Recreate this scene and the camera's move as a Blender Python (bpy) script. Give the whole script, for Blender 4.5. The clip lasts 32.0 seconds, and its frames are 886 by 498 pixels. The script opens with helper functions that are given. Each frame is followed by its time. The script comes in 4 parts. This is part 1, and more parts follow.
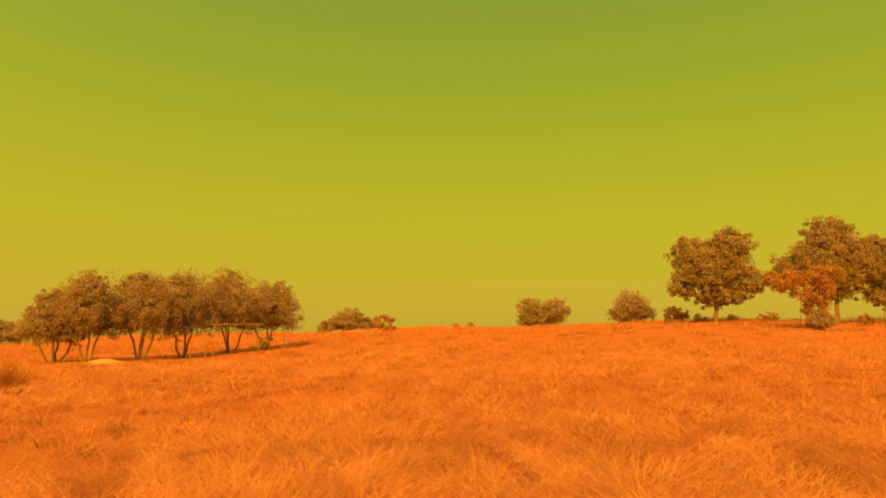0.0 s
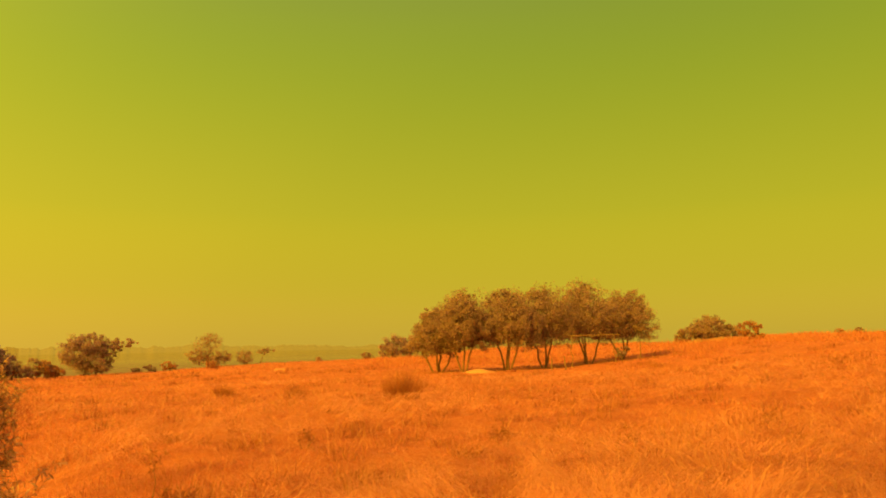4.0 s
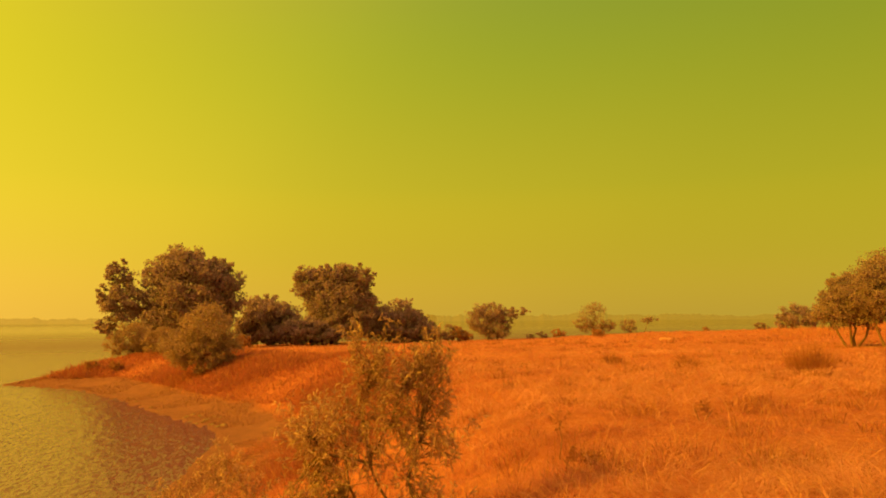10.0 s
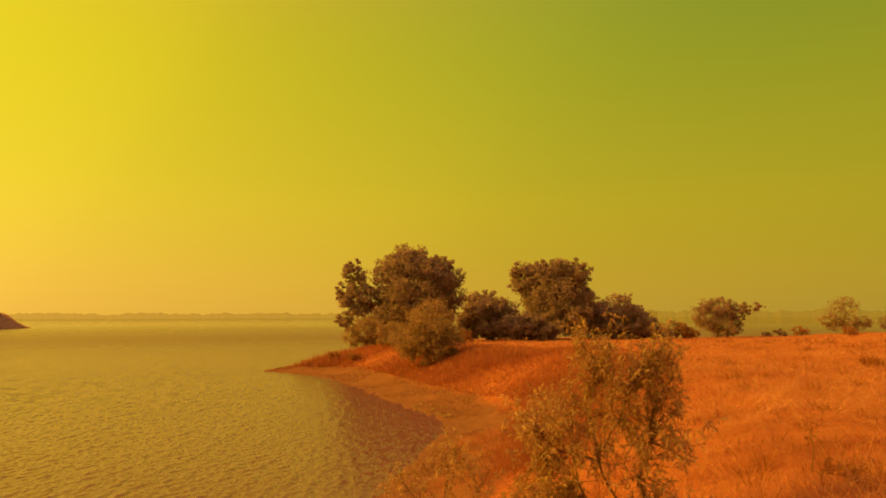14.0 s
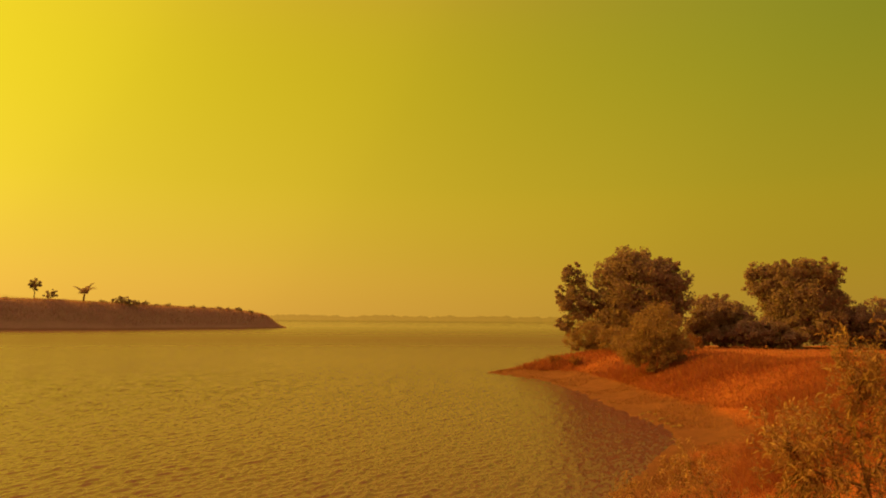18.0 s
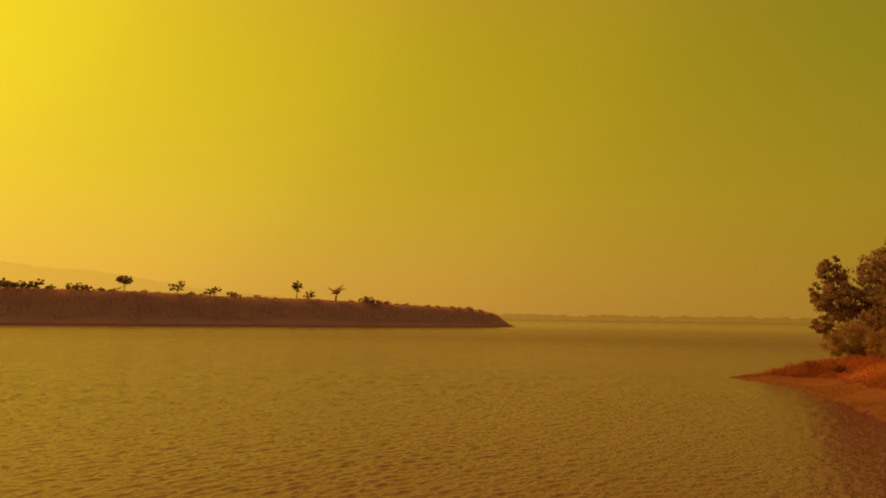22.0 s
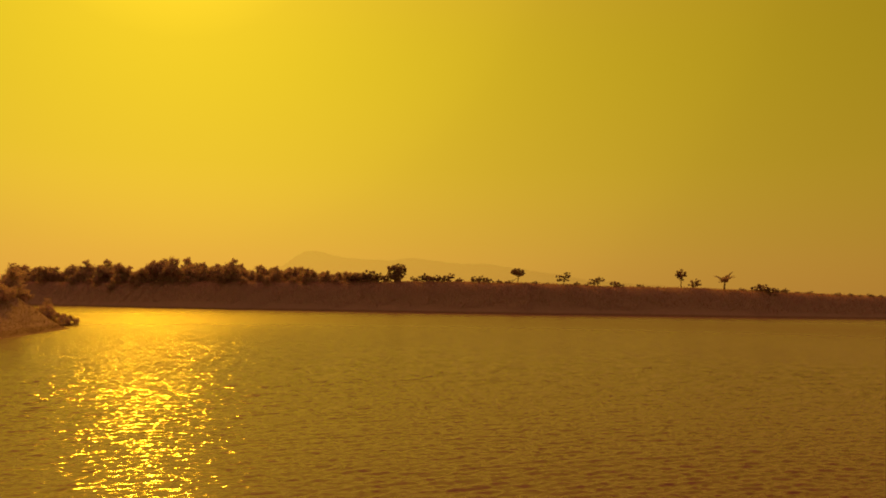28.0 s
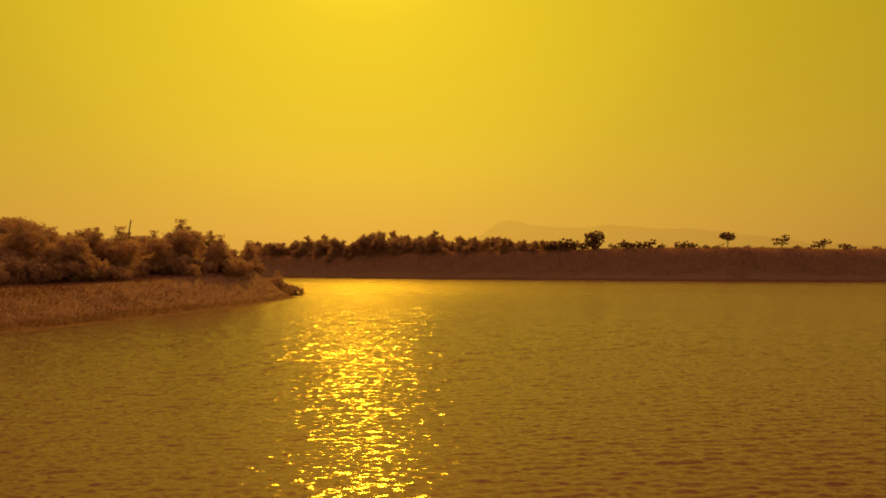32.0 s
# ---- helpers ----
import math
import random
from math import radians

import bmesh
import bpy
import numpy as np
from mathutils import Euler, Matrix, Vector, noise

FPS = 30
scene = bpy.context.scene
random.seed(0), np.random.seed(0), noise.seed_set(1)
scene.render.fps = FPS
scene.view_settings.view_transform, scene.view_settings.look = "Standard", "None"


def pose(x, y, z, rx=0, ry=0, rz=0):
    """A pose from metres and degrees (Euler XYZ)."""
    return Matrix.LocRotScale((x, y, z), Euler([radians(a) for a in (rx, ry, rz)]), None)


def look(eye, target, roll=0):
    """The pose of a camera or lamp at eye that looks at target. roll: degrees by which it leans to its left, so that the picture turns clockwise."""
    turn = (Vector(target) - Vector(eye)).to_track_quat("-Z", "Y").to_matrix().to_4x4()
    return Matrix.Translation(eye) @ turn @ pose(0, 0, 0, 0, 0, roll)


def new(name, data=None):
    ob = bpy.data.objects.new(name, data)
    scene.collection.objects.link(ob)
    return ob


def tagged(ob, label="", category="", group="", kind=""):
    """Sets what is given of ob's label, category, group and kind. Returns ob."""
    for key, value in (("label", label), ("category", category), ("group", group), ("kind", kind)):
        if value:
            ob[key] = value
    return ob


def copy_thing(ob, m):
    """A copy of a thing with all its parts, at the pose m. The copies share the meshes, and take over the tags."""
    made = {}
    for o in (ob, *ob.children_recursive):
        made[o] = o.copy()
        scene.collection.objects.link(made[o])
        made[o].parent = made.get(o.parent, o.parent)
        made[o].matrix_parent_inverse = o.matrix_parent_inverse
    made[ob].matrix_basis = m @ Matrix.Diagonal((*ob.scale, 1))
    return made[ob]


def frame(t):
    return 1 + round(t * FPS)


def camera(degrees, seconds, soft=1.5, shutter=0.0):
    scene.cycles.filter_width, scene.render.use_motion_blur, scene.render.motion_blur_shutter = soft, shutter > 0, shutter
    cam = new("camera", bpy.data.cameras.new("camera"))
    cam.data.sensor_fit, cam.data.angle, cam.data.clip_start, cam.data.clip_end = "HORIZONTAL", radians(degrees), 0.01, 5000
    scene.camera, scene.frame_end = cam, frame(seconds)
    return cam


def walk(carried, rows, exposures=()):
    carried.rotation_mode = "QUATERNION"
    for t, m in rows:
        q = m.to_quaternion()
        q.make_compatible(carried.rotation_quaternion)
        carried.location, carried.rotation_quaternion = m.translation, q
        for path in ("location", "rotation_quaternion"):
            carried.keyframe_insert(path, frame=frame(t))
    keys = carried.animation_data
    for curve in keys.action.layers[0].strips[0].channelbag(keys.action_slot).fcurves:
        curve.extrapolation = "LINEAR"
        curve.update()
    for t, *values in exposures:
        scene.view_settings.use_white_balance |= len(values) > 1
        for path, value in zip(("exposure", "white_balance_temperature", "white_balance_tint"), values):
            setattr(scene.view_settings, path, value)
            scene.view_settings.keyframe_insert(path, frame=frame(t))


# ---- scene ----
# A dry grass headland by a lake, seen from one spot by a turning camera.
# Bearings are degrees to the left of +Y; the water lies at z = 0.
EYE, ARM = 4.5, 0.22


def polar(bearing, dist, z=0.0):
    a = radians(bearing)
    return Vector((-math.sin(a) * dist, math.cos(a) * dist, z))


TURNS = [
    (0, 0.01, 7.04, -0.01), (0.5, 3.45, 7.11, 0.13), (1, 7, 7.17, 0.14), (1.5, 10.7, 7.23, 0.03),
    (2, 14.62, 7.29, -0.13), (2.5, 17.94, 7.37, -0.31), (3, 21.81, 7.64, -0.6), (3.5, 25.39, 7.93, -0.85),
    (5.5, 36.39, 8.1, -0.71), (6, 38.87, 7.95, -0.55), (6.5, 41.37, 7.78, -0.4), (7, 43.84, 7.6, -0.21),
    (7.5, 46.06, 7.43, -0.19), (8, 48.82, 7.09, -0.08), (8.5, 51.63, 6.73, -0.17), (9, 54.37, 6.37, -0.25),
    (9.5, 56.76, 6.12, -0.31), (10, 59.42, 5.94, -0.41), (10.5, 61.99, 5.85, -0.37), (11, 64.43, 5.79, -0.3),
    (11.5, 66.68, 5.8, -0.19), (12, 68.61, 5.78, -0.14), (12.5, 70.76, 5.75, -0.09), (13, 72.94, 5.71, -0.13),
    (13.5, 75.07, 5.68, -0.11), (14, 77.23, 5.65, -0.15), (14.5, 79.13, 5.65, -0.19), (16.5, 88.87, 5.84, -0.03),
    (17, 90.92, 5.9, 0.15), (17.5, 93.19, 5.95, 0.28), (18, 95.32, 5.91, 0.43), (18.5, 97.9, 5.84, 0.47),
    (19, 99.92, 5.8, 0.44), (19.5, 101.75, 5.76, 0.41), (20, 103.59, 5.69, 0.38), (20.5, 105.77, 5.77, 0.51),
    (21, 108.44, 5.73, 0.56), (21.5, 111.16, 5.68, 0.65), (22, 114.01, 5.66, 0.81), (22.5, 117.07, 5.62, 0.89),
    (23, 120.44, 5.57, 1.09), (23.5, 122.6, 5.7, 1.26), (24, 126.43, 5.76, 1.47), (24.5, 128.73, 5.8, 1.57),
    (26.5, 137.69, 5.37, 1.37), (27, 141.08, 5.24, 1.08), (27.5, 142.73, 4.86, 1), (28, 144.99, 4.35, 0.8),
    (28.5, 147.37, 3.84, 0.65), (29, 149.72, 3.32, 0.48), (29.5, 151.86, 2.81, 0.43), (30, 153.5, 2.42, 0.45),
    (30.5, 156.48, 2.48, 0.21), (31, 158.24, 2.15, 0.19), (31.5, 159.83, 1.87, 0.05), (32, 161.2, 1.63, -0.02),
]
cam = camera(65.5, 32.0, soft=1.9)
rows = []
for t, turn, tilt, lean in TURNS:
    eye = polar(turn, ARM, EYE)
    rows.append((t, Matrix.Translation(eye) @ pose(0, 0, 0, 90 + tilt, 0, turn) @ pose(0, 0, 0, 0, 0, lean)))
walk(cam, rows, exposures=[(0, 0.54, 6500, 11), (6, 0.5, 6500, 10), (9, 0.4, 6500, 10), (13, 0.15, 6500, 12), (19, -0.48, 6600, 23), (23, -0.98, 6700, 34), (28, -1.25, 6700, 42), (32, -1.26, 6700, 43)])

# ---- light ----
SUN_BEARING, SUN_UP = 168.2, 32.0
world = bpy.data.worlds.new("sky")
scene.world = world
world.use_nodes = True
nt = world.node_tree
nt.nodes.clear()
sky = nt.nodes.new("ShaderNodeTexSky")
sky.sky_type = "NISHITA"
sky.sun_disc = False
sky.sun_elevation, sky.sun_rotation = radians(SUN_UP), radians(-SUN_BEARING)
sky.air_density, sky.dust_density, sky.ozone_density = 1.0, 2.0, 1.0
tint = nt.nodes.new("ShaderNodeMixRGB")
tint.blend_type = "MULTIPLY"
tint.inputs[0].default_value = 1.0
tint.inputs[2].default_value = (0.001, 0.00075, 0.000025, 1)


def world_ramp(fac, stops):
    """A smooth ramp, held at a quarter of its values; the background's strength makes up for it."""
    n = nt.nodes.new("ShaderNodeValToRGB")
    n.color_ramp.interpolation = "CARDINAL"
    while len(n.color_ramp.elements) < len(stops):
        n.color_ramp.elements.new(0.5)
    for e, (p, c) in zip(n.color_ramp.elements, stops):
        e.position, e.color = p, (*(k / 4 for k in c), 1)
    nt.links.new(fac, n.inputs[0])
    return n.outputs[0]


def world_mix(kind, a, b):
    n = nt.nodes.new("ShaderNodeMixRGB")
    n.blend_type = kind
    n.inputs[0].default_value = 1.0
    nt.links.new(a, n.inputs[1])
    nt.links.new(b, n.inputs[2])
    return n.outputs[0]


# the hazy air: brighter and warmer towards the sun, deeper towards the zenith
sun_way = polar(SUN_BEARING, math.cos(radians(SUN_UP)), math.sin(radians(SUN_UP)))
coord = nt.nodes.new("ShaderNodeTexCoord")
dot = nt.nodes.new("ShaderNodeVectorMath")
dot.operation = "DOT_PRODUCT"
dot.inputs[1].default_value = sun_way
nt.links.new(coord.outputs["Generated"], dot.inputs[0])
half = nt.nodes.new("ShaderNodeMath")
half.operation = "MULTIPLY_ADD"
half.inputs[1].default_value, half.inputs[2].default_value = 0.5, 0.5
nt.links.new(dot.outputs["Value"], half.inputs[0])
split = nt.nodes.new("ShaderNodeSeparateXYZ")
nt.links.new(coord.outputs["Generated"], split.inputs[0])
glow = world_ramp(half.outputs[0], [(0.0, (0.40, 0.40, 0.022)), (0.30, (0.46, 0.42, 0.024)), (0.52, (0.65, 0.55, 0.030)), (0.72, (0.98, 0.77, 0.041)),
                                    (0.85, (1.32, 1.07, 0.056)), (0.94, (1.86, 1.56, 0.075)), (0.99, (2.5, 2.2, 0.088)), (1.0, (3.4, 3.0, 0.112))])
rise_away = world_ramp(split.outputs[2], [(0.0, (1.30, 0.88, 1.6)), (0.08, (1.22, 0.92, 1.05)), (0.19, (1.05, 0.965, 0.8)), (0.44, (0.56, 0.75, 1.2)), (0.62, (0.66, 0.56, 2.8)), (1.0, (1.35, 0.82, 4.0))])
rise_sun = world_ramp(split.outputs[2], [(0.0, (1.17, 0.83, 2.1)), (0.08, (1.13, 0.90, 1.6)), (0.19, (1.03, 0.955, 0.78)), (0.42, (0.90, 0.82, 0.6)), (0.58, (1.0, 0.52, 2.2)), (1.0, (1.35, 0.82, 4.0))])
blend = nt.nodes.new("ShaderNodeMapRange")
blend.interpolation_type = "SMOOTHSTEP"
blend.inputs["From Min"].default_value, blend.inputs["From Max"].default_value = 0.40, 0.85
nt.links.new(half.outputs[0], blend.inputs["Value"])
rise = nt.nodes.new("ShaderNodeMixRGB")
for i, s in enumerate((blend.outputs[0], rise_away, rise_sun)):
    nt.links.new(s, rise.inputs[i])
haze = world_mix("MULTIPLY", glow, rise.outputs[0])
back = nt.nodes.new("ShaderNodeBackground")
back.inputs[1].default_value = 11.2
out = nt.nodes.new("ShaderNodeOutputWorld")
nt.links.new(sky.outputs[0], tint.inputs[1])
nt.links.new(world_mix("ADD", haze, tint.outputs[0]), back.inputs[0])
nt.links.new(back.outputs[0], out.inputs[0])

sun = new("sun", bpy.data.lights.new("sun", "SUN"))
sun.data.energy, sun.data.angle, sun.data.color = 4.3, radians(0.6), (1.0, 0.53, 0.006)
sun.matrix_world = look(polar(SUN_BEARING, 100 * math.cos(radians(SUN_UP)), 100 * math.sin(radians(SUN_UP))), (0, 0, 0))


# ---- materials ----
WIND = 75.0  # the way the waves run, degrees from +X
def material(name, rough=0.8):
    m = bpy.data.materials.new(name)
    m.use_nodes = True
    n = m.node_tree.nodes
    b = n["Principled BSDF"]
    b.inputs["Roughness"].default_value = rough
    b.inputs["Specular IOR Level"].default_value = 0.25
    return m, m.node_tree, b


def ramp(tree, fac, stops):
    r = tree.nodes.new("ShaderNodeValToRGB")
    while len(r.color_ramp.elements) < len(stops):
        r.color_ramp.elements.new(0.5)
    for e, (p, c) in zip(r.color_ramp.elements, stops):
        e.position, e.color = p, (*c, 1)
    tree.links.new(fac, r.inputs[0])
    return r.outputs[0]


def noise_tex(tree, scale, detail=4.0, rough=0.6, vec=None):
    t = tree.nodes.new("ShaderNodeTexNoise")
    t.inputs["Scale"].default_value, t.inputs["Detail"].default_value, t.inputs["Roughness"].default_value = scale, detail, rough
    if vec is None:
        g = tree.nodes.new("ShaderNodeNewGeometry")
        vec = g.outputs["Position"]
    tree.links.new(vec, t.inputs["Vector"])
    return t.outputs["Fac"]


def mix(tree, fac, a, b, kind="MIX"):
    m = tree.nodes.new("ShaderNodeMixRGB")
    m.blend_type = kind
    for i, v in enumerate((fac, a, b)):
        if isinstance(v, (int, float)):
            m.inputs[i].default_value = v
        elif isinstance(v, tuple):
            m.inputs[i].default_value = (*v, 1)
        else:
            tree.links.new(v, m.inputs[i])
    return m.outputs[0]


def bump(tree, b, height, strength, dist):
    n = tree.nodes.new("ShaderNodeBump")
    n.inputs["Strength"].default_value, n.inputs["Distance"].default_value = strength, dist
    tree.links.new(height, n.inputs["Height"])
    tree.links.new(n.outputs[0], b.inputs["Normal"])


def island(tree):
    return tree.nodes.new("ShaderNodeNewGeometry").outputs["Random Per Island"]


def leaf_material(name, dark, mid, light, through_light=0.35, patch=(0.72, 0.68, 0.62), scale=0.9, sheer=0.0, veil=0.0):
    """Leaves: colour differs from leaf to leaf and in patches; light passes through them."""
    m, t, b = material(name, 0.55)
    # sheen that lifts the leaves' dark sides, standing in for hazy air
    b.inputs["Sheen Weight"].default_value, b.inputs["Sheen Roughness"].default_value = veil, 0.6
    b.inputs["Sheen Tint"].default_value = (1.0, 0.8, 1.0, 1)
    col = ramp(t, island(t), [(0.0, dark), (0.55, mid), (1.0, light)])
    col = mix(t, ramp(t, noise_tex(t, scale, 3), [(0.35, (0, 0, 0)), (0.65, (1, 1, 1))]), col, mix(t, 1.0, col, patch, "MULTIPLY"))
    t.links.new(col, b.inputs["Base Color"])
    tr = t.nodes.new("ShaderNodeBsdfTranslucent")
    t.links.new(col, tr.inputs[0])
    mx = t.nodes.new("ShaderNodeMixShader")
    mx.inputs[0].default_value = through_light
    t.links.new(b.outputs[0], mx.inputs[1])
    t.links.new(tr.outputs[0], mx.inputs[2])
    last = mx.outputs[0]
    # each leaf made partly transparent to imitate haze before it
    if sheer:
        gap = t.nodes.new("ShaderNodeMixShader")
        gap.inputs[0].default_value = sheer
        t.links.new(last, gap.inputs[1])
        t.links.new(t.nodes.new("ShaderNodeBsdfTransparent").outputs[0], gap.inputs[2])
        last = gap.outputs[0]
    t.links.new(last, t.nodes["Material Output"].inputs[0])
    return m


M_GRASS = leaf_material("dry_grass", (0.59, 0.23, 0.165), (0.69, 0.295, 0.215), (0.76, 0.38, 0.28), 0.5, (0.82, 0.73, 0.69), 1.3)
M_GRASS_RED = leaf_material("red_grass", (0.54, 0.32, 0.44), (0.64, 0.38, 0.53), (0.72, 0.44, 0.58), 0.3, (0.92, 0.9, 0.9))
M_LEAF = leaf_material("leaf_olive", (0.31, 0.20, 0.24), (0.41, 0.275, 0.31), (0.58, 0.40, 0.42), 0.5, veil=0.3)
M_LEAF_DARK = leaf_material("leaf_dark", (0.36, 0.235, 0.36), (0.42, 0.28, 0.42), (0.50, 0.34, 0.48), 0.5, veil=0.6)
M_LEAF_DRY = leaf_material("leaf_dry", (0.40, 0.19, 0.135), (0.53, 0.255, 0.175), (0.66, 0.33, 0.215), 0.5)
M_LEAF_BUSH = leaf_material("leaf_willow", (0.42, 0.23, 0.21), (0.57, 0.33, 0.285), (0.88, 0.61, 0.50), 0.5, veil=0.2)

M_LEAF_OLIVE = leaf_material("leaf_pale_olive", (0.36, 0.22, 0.215), (0.46, 0.285, 0.26), (0.56, 0.355, 0.30), 0.45, veil=0.4)
# far wood: haze put in by pale colour, transparency and sheen
M_LEAF_WOOD = leaf_material("leaf_hazy_wood", (0.66, 0.46, 0.60), (0.70, 0.49, 0.63), (0.74, 0.53, 0.66), 0.4, sheer=0.32, veil=1.0)
M_BANK_GRASS = leaf_material("bank_grass", (0.43, 0.14, 0.11), (0.51, 0.18, 0.135), (0.58, 0.225, 0.165), 0.45, (0.76, 0.70, 0.70), 0.7)
M_SHORE_GRASS = leaf_material("shore_grass", (0.29, 0.12, 0.095), (0.37, 0.16, 0.12), (0.44, 0.205, 0.145), 0.3, (0.82, 0.8, 0.78), 0.6)
# peninsula grass with its shade put into the colour
M_SHADED_GRASS = leaf_material("shaded_grass", (0.16, 0.06, 0.075), (0.195, 0.075, 0.09), (0.23, 0.092, 0.105), 0.25, (0.82, 0.78, 0.8), 0.5)
M_STALK = leaf_material("pale_stalk", (0.72, 0.32, 0.23), (0.80, 0.39, 0.295), (0.88, 0.475, 0.365), 0.4)
M_WEED = leaf_material("brown_weed", (0.38, 0.145, 0.10), (0.48, 0.19, 0.125), (0.58, 0.25, 0.15), 0.45)

M_BARK, _t, _b = material("bark", 0.9)
_c = ramp(_t, noise_tex(_t, 9, 6), [(0.3, (0.13, 0.07, 0.065)), (0.7, (0.27, 0.15, 0.125))])
_t.links.new(_c, _b.inputs["Base Color"])
bump(_t, _b, noise_tex(_t, 22, 4), 0.6, 0.02)

M_GROUND, _t, _b = material("ground", 0.95)
_fine = noise_tex(_t, 5.0, 8, 0.7)
_big = noise_tex(_t, 0.10, 5, 0.6)
_straw = ramp(_t, _fine, [(0.25, (0.42, 0.135, 0.08)), (0.5, (0.54, 0.185, 0.105)), (0.75, (0.65, 0.26, 0.15))])
_straw = mix(_t, _big, _straw, mix(_t, 1.0, _straw, (0.72, 0.60, 0.55), "MULTIPLY"))
_mud = ramp(_t, noise_tex(_t, 1.6, 7), [(0.3, (0.19, 0.072, 0.065)), (0.7, (0.28, 0.11, 0.09))])
_g = _t.nodes.new("ShaderNodeNewGeometry")
_s = _t.nodes.new("ShaderNodeSeparateXYZ")
_t.links.new(_g.outputs["Position"], _s.inputs[0])
_ad = _t.nodes.new("ShaderNodeMath")
_ad.operation = "MULTIPLY_ADD"
_t.links.new(noise_tex(_t, 0.5, 4), _ad.inputs[0])
_ad.inputs[1].default_value = 0.5
_t.links.new(_s.outputs[2], _ad.inputs[2])
_hi = ramp(_t, _ad.outputs[0], [(0.75, (0, 0, 0)), (1.0, (1, 1, 1))])
# less grown earth across the water, its colour lifted to imitate haze
_earth = ramp(_t, noise_tex(_t, 0.9, 6), [(0.3, (0.37, 0.225, 0.34)), (0.7, (0.44, 0.27, 0.40))])
_far = _t.nodes.new("ShaderNodeMapRange")
_far.inputs["From Min"].default_value, _far.inputs["From Max"].default_value = -12, -45
_t.links.new(_s.outputs[1], _far.inputs["Value"])
_t.links.new(mix(_t, _hi, mix(_t, _far.outputs[0], _mud, (0.27, 0.15, 0.19)), mix(_t, _far.outputs[0], _straw, _earth)), _b.inputs["Base Color"])
bump(_t, _b, _fine, 0.8, 0.15)

M_WATER, _t, _b = material("lake_water", 0.1)
_b.inputs["Base Color"].default_value = (0.16, 0.057, 0.145, 1)
_b.inputs["IOR"].default_value = 1.33
_b.inputs["Specular IOR Level"].default_value = 0.5
# fine wind ripples as a scatter of slopes, steeper out on the open water
_g = _t.nodes.new("ShaderNodeNewGeometry")
_l = _t.nodes.new("ShaderNodeVectorMath")
_l.operation = "LENGTH"
_t.links.new(_g.outputs["Position"], _l.inputs[0])
_m = _t.nodes.new("ShaderNodeMapping")
_m.vector_type = "TEXTURE"
_m.inputs["Rotation"].default_value = (0, 0, radians(WIND))
_m.inputs["Scale"].default_value = (1, 3.6, 1)
_t.links.new(_g.outputs["Position"], _m.inputs["Vector"])


def slopes(tree, vec, scale, detail, far0, far1, k0, k1):
    """Random slopes from a noise, growing from k0 to k1 with the distance out on the lake."""
    n = tree.nodes.new("ShaderNodeTexNoise")
    n.inputs["Scale"].default_value, n.inputs["Detail"].default_value, n.inputs["Roughness"].default_value = scale, detail, 0.6
    tree.links.new(vec, n.inputs["Vector"])
    c = tree.nodes.new("ShaderNodeVectorMath")
    c.operation = "SUBTRACT"
    c.inputs[1].default_value = (0.5, 0.5, 0.5)
    tree.links.new(n.outputs["Color"], c.inputs[0])
    r = tree.nodes.new("ShaderNodeMapRange")
    r.inputs["From Min"].default_value, r.inputs["From Max"].default_value = far0, far1
    r.inputs["To Min"].default_value, r.inputs["To Max"].default_value = k0, k1
    tree.links.new(_l.outputs["Value"], r.inputs["Value"])
    w = tree.nodes.new("ShaderNodeVectorMath")
    w.operation = "SCALE"
    tree.links.new(c.outputs[0], w.inputs[0])
    tree.links.new(r.outputs[0], w.inputs["Scale"])
    return w.outputs[0]


def vec_add(tree, a, b):
    n = tree.nodes.new("ShaderNodeVectorMath")
    n.operation = "ADD"
    tree.links.new(a, n.inputs[0])
    tree.links.new(b, n.inputs[1])
    return n.outputs[0]


_w = vec_add(_t, slopes(_t, _m.outputs[0], 13.0, 3, 15, 60, 0.9, 1.75), slopes(_t, _m.outputs[0], 1.3, 2, 40, 130, 0.05, 0.5))
_k = _t.nodes.new("ShaderNodeVectorMath")
_k.operation = "MULTIPLY"
_k.inputs[1].default_value = (1, 0.62, 0)  # steep along the wind, gentle across it
_t.links.new(_w, _k.inputs[0])
_c = _t.nodes.new("ShaderNodeMapRange")  # calmer out in the far reach
_c.inputs["From Min"].default_value, _c.inputs["From Max"].default_value = 100, 320
_c.inputs["To Min"].default_value, _c.inputs["To Max"].default_value = 1.0, 0.5
_t.links.new(_l.outputs["Value"], _c.inputs["Value"])
_j = _t.nodes.new("ShaderNodeVectorMath")
_j.operation = "SCALE"
_t.links.new(_k.outputs[0], _j.inputs[0])
_t.links.new(_c.outputs[0], _j.inputs["Scale"])
_v = _t.nodes.new("ShaderNodeVectorRotate")
_v.rotation_type = "Z_AXIS"
_v.inputs["Angle"].default_value = radians(WIND)
_t.links.new(_j.outputs[0], _v.inputs["Vector"])
_u = _t.nodes.new("ShaderNodeVectorMath")
_u.operation = "NORMALIZE"
_t.links.new(vec_add(_t, _v.outputs[0], _g.outputs["Normal"]), _u.inputs[0])
_t.links.new(_u.outputs[0], _b.inputs["Normal"])
